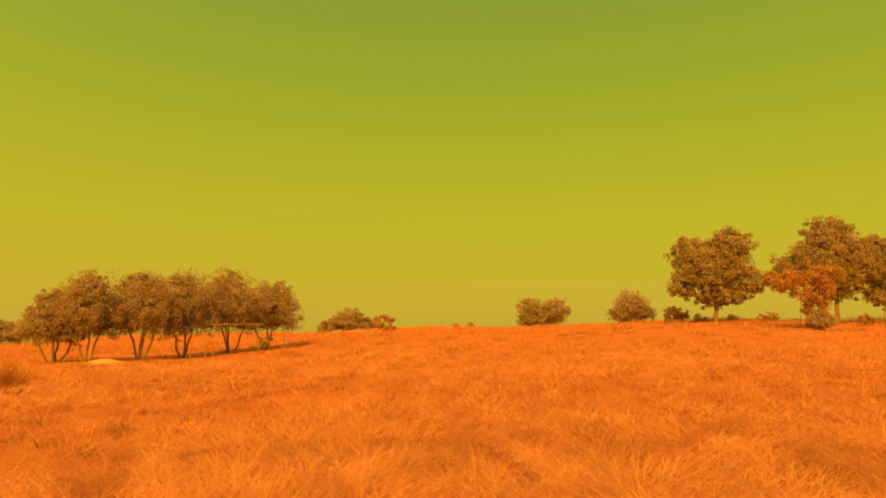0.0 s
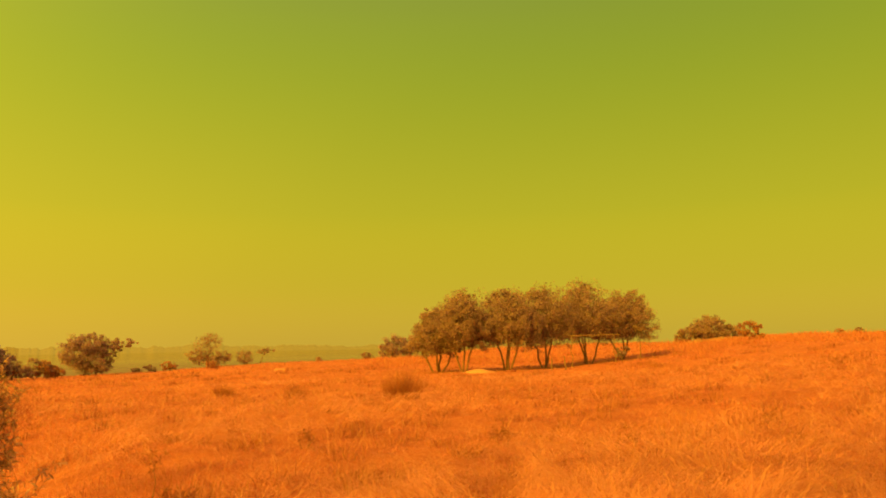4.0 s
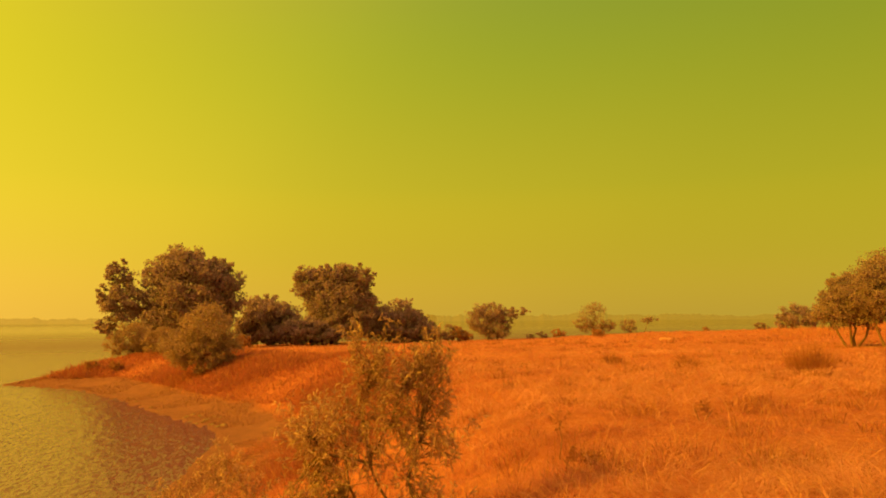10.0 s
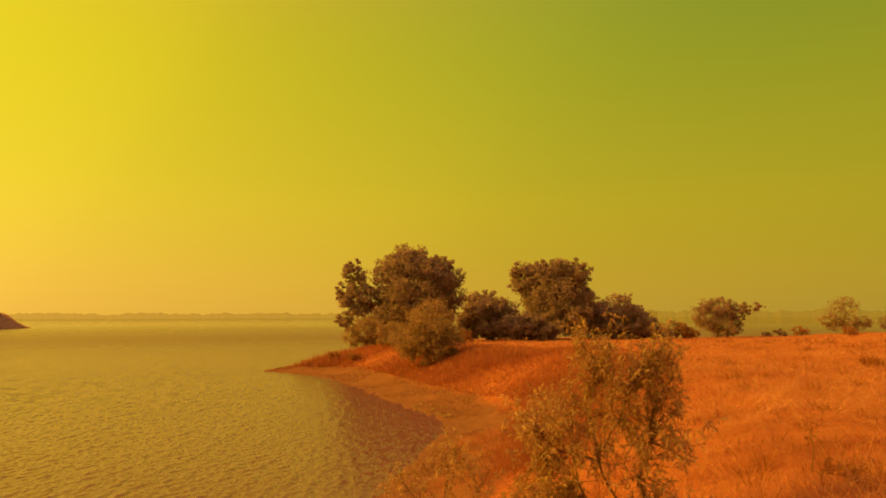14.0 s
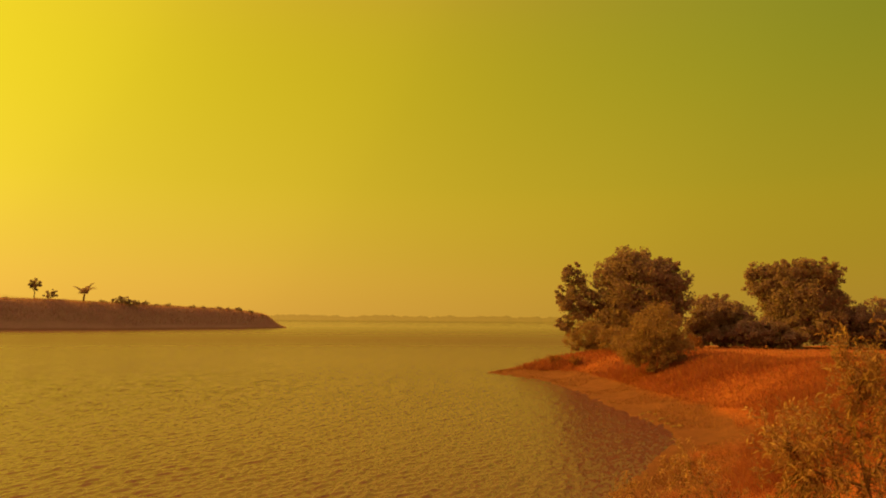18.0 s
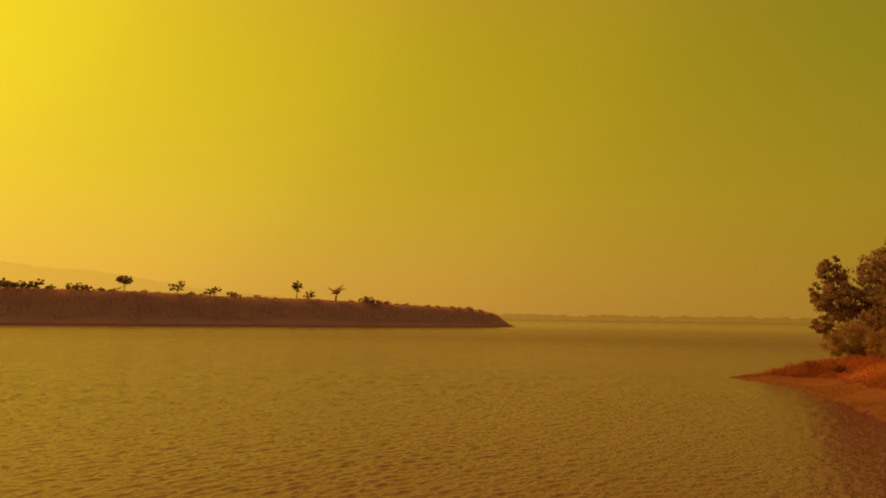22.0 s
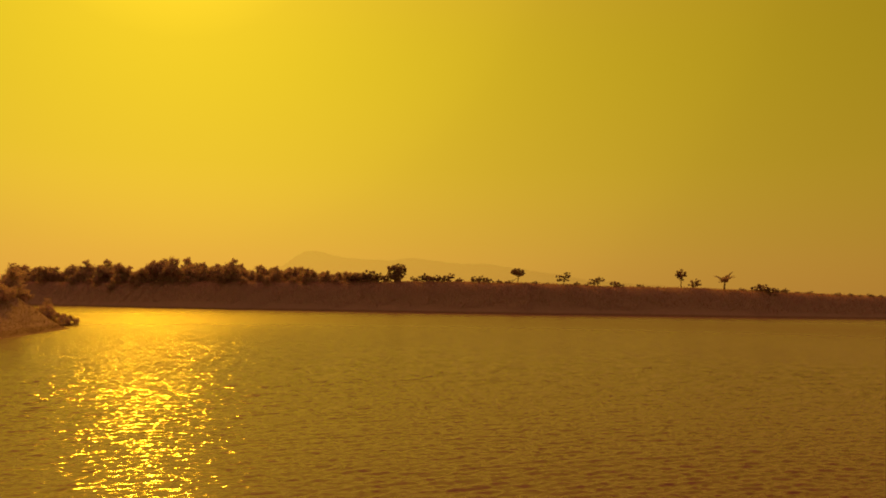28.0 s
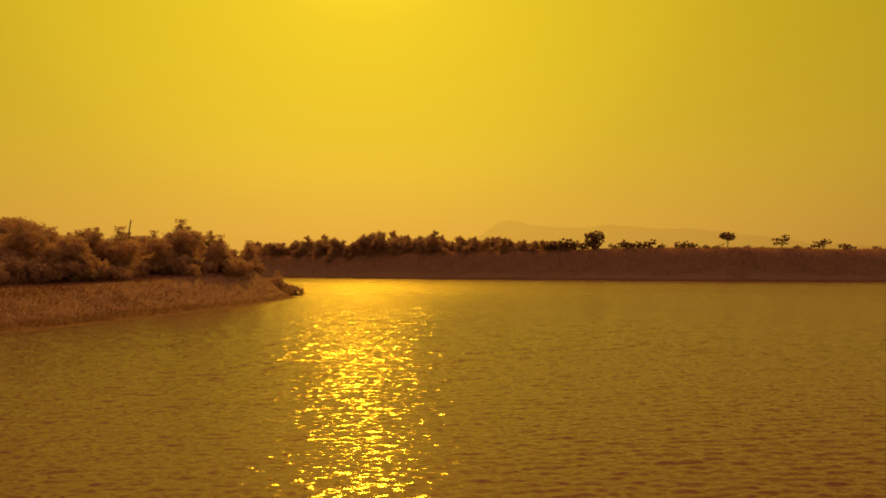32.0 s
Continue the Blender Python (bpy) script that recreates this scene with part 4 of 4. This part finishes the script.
stand(plant("square_tree", "upright dense tree with a squarish crown", "tree", [(-1.3, 0, 3.5, 1.5, 2.3), (1.3, 0, 3.7, 1.5, 2.2), (0, 0, 3.9, 1.6, 2.0), (0, 0, 1.8, 2.4, 1.6)], [(0, 0, 1.0)], 47, 0.36, 6000, M_LEAF_DARK, 0.2), 148.8, bank_edge(148.8), 0.2, scale=1.45)
BUSHES = [(130.9, 0.9), (129.0, 0.6), (127.6, 0.4), (117.8, 0.4), (116.2, 0.3), (112.6, 0.45), (111.8, 0.6), (113.8, 0.3), (134.0, 0.6), (136.4, 0.4), (137.4, 0.5), (140.3, 0.6), (141.5, 1.0), (142.2, 0.9), (143.6, 0.7), (144.6, 1.2),
          (145.6, 1.0), (146.4, 1.2), (147.3, 0.8), (150.0, 1.3), (150.8, 1.5), (151.6, 1.6), (152.4, 1.3), (109.9, 0.4), (121.5, 0.5), (119.2, 0.6), (118.6, 0.7), (117.0, 0.5), (115.2, 0.5), (114.4, 0.45), (113.2, 0.5), (110.8, 0.5), (128.4, 0.4), (133.2, 0.5), (139.6, 0.5)]
base = None
for k, (az, s) in enumerate(BUSHES):
    if k % 4 == 0 and k < 12:
        base = plant("bank_shrub", "dark shrub on the rim of the opposite bank", "shrub", [(0, 0, 1.2, 1.5, 1.0), (1.3, 0, 0.9, 1.1, 0.8), (-0.8, 0.4, 1.6, 0.9, 0.7)], [(0, 0, 0.6)], 200 + k, 0.34, 1500, M_LEAF_DARK, 0.08, group="shrubs on the bank rim")
        ob = base
    else:
        ob = copy_thing(base, Matrix())
    stand(ob, az, bank_edge(az), 0.1, 60 * k, s * 1.5)

# ---- the wood across the water ----
KINDS, LOW = [], []
for i in range(7):
    q = np.random.default_rng(300 + i)
    lob = [(q.uniform(-1.7, 1.7), q.uniform(-1.2, 1.2), 8 * zf + q.uniform(-.5, .5), q.uniform(1.9, 3.0), q.uniform(1.2, 1.9)) for zf in (0.22, 0.35, 0.5, 0.62, 0.78)]
    if i in (2, 5):
        lob[-1] = (q.uniform(-1, 1), 0, 7.4, 1.2, 1.5)
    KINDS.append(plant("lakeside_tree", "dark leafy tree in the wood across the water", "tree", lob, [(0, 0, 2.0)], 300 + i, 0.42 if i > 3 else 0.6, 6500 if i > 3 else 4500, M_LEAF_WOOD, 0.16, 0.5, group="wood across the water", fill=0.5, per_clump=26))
for i in range(3):
    q = np.random.default_rng(320 + i)
    lob = [(q.uniform(-1, 1), q.uniform(-.6, .6), q.uniform(0.7, 1.3), q.uniform(1.0, 1.5), q.uniform(0.7, 1.1)) for _ in range(3)]
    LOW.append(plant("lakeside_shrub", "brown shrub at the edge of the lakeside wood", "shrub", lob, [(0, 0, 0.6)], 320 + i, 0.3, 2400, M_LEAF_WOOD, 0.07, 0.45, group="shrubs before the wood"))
q = np.random.default_rng(77)
first = set()
for n in range(315):
    if n >= 260:
        az = 150 + 47 * (n - 260 + q.uniform(0, 1)) / 55
        dist = bank_edge(az) + q.uniform(-5, 4) if az < 173.5 else float(np.interp(az, [173, 176, 180, 187, 198], [117, 104, 92, 81, 75])) + q.uniform(2, 12)
        s, k, kinds = q.uniform(0.7, 1.5), 10 + n % 3, LOW[n % 3]
    elif n < 160:
        az = 150.5 + 27.5 * (n + q.uniform(0, 1)) / 160
        dist = bank_edge(az) + q.uniform(-3, 22)
        s = q.uniform(0.5, 1.2) * (0.45 + 0.55 * min(1, (az - 149) / 14)) * (1.3 if q.uniform() < 0.08 else 1)
        k, kinds = n % 4, KINDS[n % 4]
    else:
        az = 174.6 + 24 * (n - 160 + q.uniform(0, 1)) / 100
        dist = float(np.interp(az, [174, 176, 180, 187, 198], [118, 107, 94, 83, 77])) + q.uniform(0, 40)
        s = q.uniform(0.42, 0.7) * (1.18 if q.uniform() < 0.08 else 1) * (0.66 + 0.34 * min(1, (az - 174) / 7)) * float(np.interp(az, [187, 194], [1, 1.22]))
        k, kinds = 4 + n % 3, KINDS[4 + n % 3]
    ob = kinds if k not in first else copy_thing(kinds, Matrix())
    first.add(k)
    stand(ob, az, dist, 0.3, q.uniform(0, 360), s)


mast = tagged(new("bare_pole"), "thin bare pole rising above the lakeside wood", "pole")
v, f = tube(bent((0, 0, -0.5), (0.1, 0, 8.6), np.random.default_rng(5), 6, 0.004), np.linspace(0.16, 0.09, 6), 8)
mesh_object("shaft", v, f, M_BARK, mast, smooth_faces=True)
stand(mast, 185.6, 97, 0.2, scale=0.8)


# ---- stones ----
def stone(seed, size):
    q = np.random.default_rng(seed)
    bm = bmesh.new()
    bmesh.ops.create_icosphere(bm, subdivisions=2, radius=size)
    for vert in bm.verts:
        k = 1 + 0.28 * noise.noise(vert.co * (1.6 / size) + Vector((seed, 0, 0)))
        vert.co = Vector((vert.co.x * k * 1.3, vert.co.y * k, vert.co.z * k * 0.6))
    me = bpy.data.meshes.new("stone")
    bm.to_mesh(me)
    bm.free()
    me.materials.append(M_STONE)
    return tagged(new("stone", me), "weathered stone lying at the grass edge", "stone", "loose stones")


STONES = [stone(k, 0.22) for k in range(5)]
used = set()
spots = [(8.9 - 0.42 * k + 0.1 * math.sin(k * 2.3), 79 + 0.5 * math.sin(k), 2.5 + 0.6 * math.sin(k * 1.7)) for k in range(9)]
spots += [(-24.8 - 0.35 * k, 62 + math.sin(k * 1.9), 1.0 + 0.4 * math.sin(k * 2.1)) for k in range(8)]
spots += [(79.6 - 0.22 * k, 35.5 + 1.3 * math.sin(k * 2.7) - 0.2 * k, 0.5 + 0.25 * math.sin(k * 3.1)) for k in range(14)]
spots += [(81.5 + 0.5 * k, 39.0 + 1.6 * k, 0.35 + 0.15 * math.sin(k * 2.2)) for k in range(8)]
spots += [(86.0 + 0.5 * k, 51.0 + 0.82 * k + 0.4 * math.sin(k * 1.7), 0.42 + 0.16 * math.sin(k * 2.9)) for k in range(12)]
for k, (az, dist, s) in enumerate(spots):
    ob = STONES[k % 5] if k % 5 not in used else copy_thing(STONES[k % 5], Matrix())
    used.add(k % 5)
    stand(ob, az, dist, 0.02, 47 * k, s)


# ---- far distance ----
def ridge(name, label, dist, az0, az1, tops, mat, steps=260, rough=0.12, depth=200):
    a = np.linspace(az0, az1, steps)
    t = np.interp(a, [p[0] for p in tops], [p[1] for p in tops])
    t = t + rough * (wobble(a * 9, a * 0, 3.0, 9) + 0.5 * np.abs(wobble(a * 40, a * 0, 3.0, 10)) + 0.7 * np.abs(wobble(a * 17, a * 0, 3.0, 11))) * np.minimum(1, t)
    zt = EYE + dist * np.tan(np.radians(t))
    n = steps
    ra = np.radians(a)
    v = np.concatenate([np.stack([-np.sin(ra) * rr, np.cos(ra) * rr, zz], -1) for rr, zz in ((dist, np.full(n, -1.0)), (dist + depth, zt))])
    i = np.arange(n - 1)
    f = np.stack([i, n + i, n + i + 1, i + 1], -1)
    return tagged(mesh_object(name, v, f, mat, smooth_faces=True), label, "backdrop", kind="structure")


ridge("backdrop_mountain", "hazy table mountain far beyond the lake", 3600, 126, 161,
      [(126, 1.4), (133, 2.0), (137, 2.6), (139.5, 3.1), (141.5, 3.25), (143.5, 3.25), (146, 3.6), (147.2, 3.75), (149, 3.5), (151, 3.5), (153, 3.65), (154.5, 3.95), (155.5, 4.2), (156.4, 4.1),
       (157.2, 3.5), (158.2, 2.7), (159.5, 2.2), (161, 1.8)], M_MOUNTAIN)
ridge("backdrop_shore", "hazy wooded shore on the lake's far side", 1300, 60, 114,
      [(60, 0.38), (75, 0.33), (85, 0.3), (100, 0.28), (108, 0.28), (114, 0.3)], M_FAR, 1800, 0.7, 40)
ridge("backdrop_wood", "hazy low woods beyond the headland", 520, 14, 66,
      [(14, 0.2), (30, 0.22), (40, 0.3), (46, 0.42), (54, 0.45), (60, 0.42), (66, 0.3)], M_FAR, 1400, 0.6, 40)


# ---- grass ----
def grass_blades(x, y, hgt, width, rs, lean, corners=5, way=None, spread=0.9):
    """Blades of dry grass; far ones have three corners, near ones five and a bend."""
    z = height(x, y) - 0.02
    n = len(x)
    a = rs.uniform(0, 6.2832, n) if way is None else way + rs.normal(0, spread, n)
    l = np.abs(rs.normal(0, 0.28, n) + lean)
    b = rs.uniform(0, 6.2832, n)
    dx, dy = np.cos(a) * l, np.sin(a) * l
    wx, wy = np.cos(b) * width * 0.5, np.sin(b) * width * 0.5
    v = np.empty((n, corners, 3))
    v[:, 0] = np.stack([x - wx, y - wy, z], -1)
    v[:, 1] = np.stack([x + wx, y + wy, z], -1)
    v[:, -1] = np.stack([x + dx * hgt, y + dy * hgt, z + hgt * np.maximum(0.1, 1 - 0.6 * l)], -1)
    if corners == 3:
        return v.reshape(-1, 3), np.arange(n * 3).reshape(-1, 3)
    mid = np.stack([x + dx * hgt * 0.4, y + dy * hgt * 0.4, z + hgt * np.maximum(0.12, 0.62 - 0.3 * l)], -1)
    half_w = np.stack([wx * 0.8, wy * 0.8, wx * 0], -1)
    v[:, 2], v[:, 3] = mid - half_w, mid + half_w
    f = (np.arange(n) * 5)[:, None, None] + np.array(((0, 1, 3), (0, 3, 2), (2, 3, 4)))
    return v.reshape(-1, 3), f.reshape(-1, 3)


def sow(n, az0, az1, d0, d1, rs, tufts=14, spread=0.16):
    """Blades in tufts, thinning out with distance as the square."""
    m = n // tufts
    d = d0 * (d1 / d0) ** rs.uniform(0, 1, m)
    a = np.radians(rs.uniform(az0, az1, m))
    x, y = -np.sin(a) * d, np.cos(a) * d
    s = spread * (0.6 + d / 25)
    ox, oy = rs.normal(size=(m, tufts)) * s[:, None], rs.normal(size=(m, tufts)) * s[:, None]
    return (x[:, None] + ox).ravel(), (y[:, None] + oy).ravel(), np.repeat(d, tufts), np.arctan2(oy, ox).ravel()


def on_field(x, y, d, way):
    deep = inside_depth(NEAR, x, y)
    keep = deep > np.where(np.hypot(x, y) < 27, 1.2, 2.8) + 1.2 * wobble(x, y, 2, 12)
    return x[keep], y[keep], d[keep], way[keep]


SHADED = [polar(az, dist + 1.0) for az, dist, w, h, seed in ROW]


def grass_height(x, y):
    hgt = np.clip(0.26 + 0.28 * wobble(x, y, 0.55, 21) + 0.18 * wobble(x, y, 3.0, 22), 0.05, 0.7)
    # pressed down where the straw lies flat
    az = np.degrees(np.arctan2(-x, y))
    pressed = smooth(-0.25, 0.25, wobble(x, y, 2.2, 51) - np.interp(az, [-36, 10, 30, 58], [-0.05, 0.15, 0.32, 0.26]))
    hgt = hgt * (1 - 0.45 * pressed * (1 - smooth(54, 62, az)) * (1 - smooth(24, 36, np.hypot(x, y))))
    under = np.min([np.hypot(x - p.x, y - p.y) for p in SHADED], axis=0)
    return hgt * np.clip(under / 4.5, 0.18, 1.0)


rs = np.random.default_rng(41)
for d0, d1, n, corners, thick in ((5.0, 26, 330000, 5, 0.0006), (24, 112, 560000, 3, 0.0009)):
    x, y, d, way = on_field(*sow(n, -36, 100, d0, d1, rs, 18, 0.11))
    flatten = np.clip(1.35 + 1.1 * wobble(x, y, 1.6, 31) + 0.9 * wobble(x, y, 0.35, 32), 0.45, 2.3)
    v, f = grass_blades(x, y, grass_height(x, y) * rs.uniform(0.5, 1.4, len(x)), 0.002 + thick * d, rs, flatten, corners, way)
    tagged(mesh_object("dry_grass", v, f, M_GRASS), "knee-high dry orange grass covering the field", "grass", kind="stuff")
# the grass close about, and on the side turned away
x, y, d, way = on_field(*sow(36000, -36, 100, 0.9, 5.4, rs, 12, 0.2))
v, f = grass_blades(x, y, grass_height(x, y) * rs.uniform(0.5, 1.3, len(x)), np.full(len(x), 0.006), rs, 0.9, 5, way)
tagged(mesh_object("dry_grass", v, f, M_GRASS), "knee-high dry orange grass about the viewpoint", "grass", kind="stuff")
x, y, d, way = on_field(*sow(80000, 100, 324, 0.9, 60, rs, 18, 0.2))
v, f = grass_blades(x, y, grass_height(x, y) * rs.uniform(0.5, 1.4, len(x)), 0.01 + 0.001 * d, rs, 0.9, 3, way)
tagged(mesh_object("dry_grass", v, f, M_GRASS), "dry orange grass on the far half of the headland", "grass", kind="stuff")
# taller growth along the crest, loose against the sky
x, y, d, way = on_field(*sow(60000, -36, 34, 58, 88, rs, 30, 0.14))
v, f = grass_blades(x, y, rs.uniform(0.3, 0.75, len(x)) * np.clip(0.8 + 0.9 * wobble(x, y, 2.4, 71), 0.25, 1.4), 0.0007 * d, rs, 0.6, 3, way)
tagged(mesh_object("dry_grass", v, f, M_GRASS), "taller loose dry grass along the crest", "grass", kind="stuff")
# pale seed stalks that stand above the rest
x, y, d, way = on_field(*sow(4500, -36, 96, 6, 60, rs, 5, 0.12))
v, f = grass_blades(x, y, rs.uniform(0.3, 0.65, len(x)), 0.002 + 0.0004 * d, rs, 0.7, 5, way)
tagged(mesh_object("seed_stalks", v, f, M_STALK), "pale dry seed stalks standing above the grass", "grass", kind="stuff")
# straw beaten flat, lying every way
x, y, d, way = on_field(*sow(120000, -36, 62, 5.5, 34, rs, 9, 0.25))
lie = wobble(x, y, 2.2, 51) + rs.normal(0, 0.3, len(x)) > np.interp(np.degrees(np.arctan2(-x, y)), [-36, 10, 30, 58], [-0.15, -0.02, 0.1, 0.12])
x, y, d = x[lie], y[lie], d[lie]
combed = 8 * wobble(x, y, 0.5, 61)
v, f = grass_blades(x, y, rs.uniform(0.3, 0.7, len(x)), 0.002 + 0.00035 * d, rs, 1.4, 5, combed, 0.8)
v[:, 2] += 0.2
tagged(mesh_object("flattened_straw", v, f, M_STALK), "pale straw beaten flat across the grass", "straw", kind="stuff")
# darker weedy tufts in the hollows
x, y, d, way = on_field(*sow(30000, -36, 96, 7, 70, rs, 40, 0.12))
v, f = grass_blades(x, y, rs.uniform(0.12, 0.42, len(x)), 0.003 + 0.0008 * d, rs, 0.6, 5, way)
tagged(mesh_object("weeds", v, f, M_WEED), "brown weedy tufts scattered in the grass", "grass", kind="stuff")
# short growth on the muddy strip
x, y, d, way = sow(120000, 74, 92, 20, 66, rs, 10, 0.2)
deep = inside_depth(NEAR, x, y)
keep = (deep > 0.5) & (deep < 6) & (wobble(x, y, 1.1, 33) > -0.25)
v, f = grass_blades(x[keep], y[keep], rs.uniform(0.04, 0.16, keep.sum()), 0.003 + 0.0008 * d[keep], rs, 0.9)
tagged(mesh_object("shore_grass", v, f, M_SHORE_GRASS), "short brown growth on the muddy shore strip", "grass", kind="stuff")
# tall grass standing on the lip of the near bank, heaped and leaning over
x, y, d, way = sow(200000, 60, 90, 17, 64, rs, 60, 0.28)
deep = inside_depth(NEAR, x, y)
keep = (deep > 3.0 + 1.1 * wobble(x, y, 2.5, 36)) & (deep < 12 + 4 * wobble(x, y, 3, 35))
x, y, d, way, deep = x[keep], y[keep], d[keep], way[keep], deep[keep]
heap = np.clip(0.8 + 1.1 * wobble(x, y, 2.0, 34), 0.25, 1.5) * np.clip(1.3 - deep / 14, 0.45, 1)
v, f = grass_blades(x, y, rs.uniform(0.3, 0.9, len(x)) * heap, 0.002 + 0.0007 * d, rs, 0.8, 5, way)
tagged(mesh_object("bank_grass", v, f, M_BANK_GRASS), "tall red-orange grass hanging over the muddy shore", "grass", kind="stuff")
# low growth on the peninsula, coloured dark as if in shade
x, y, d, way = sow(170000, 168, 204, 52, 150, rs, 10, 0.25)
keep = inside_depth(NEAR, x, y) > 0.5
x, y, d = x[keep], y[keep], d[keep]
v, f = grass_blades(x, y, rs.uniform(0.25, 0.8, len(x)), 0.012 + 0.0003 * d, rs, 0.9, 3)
tagged(mesh_object("dry_grass", v, f, M_SHADED_GRASS), "low growth on the wooded peninsula, darkened to look shaded", "grass", kind="stuff")
a = np.radians(rs.uniform(108, 178, 110000))
d = np.interp(np.degrees(a), [108.2, 110, 114, 120, 130, 138, 145, 153, 162, 170, 178], [362, 345, 320, 295, 281, 270, 275, 285, 298, 340, 400]) + rs.uniform(1, 34, len(a))
x, y = -np.sin(a) * d, np.cos(a) * d
v, f = grass_blades(x, y, rs.uniform(0.4, 1.4, len(x)), np.full(len(x), 0.2), rs, 0.35, 3)
tagged(mesh_object("dry_grass", v, f, M_GRASS_RED), "coarse dry grass on the opposite bank", "grass", kind="stuff")
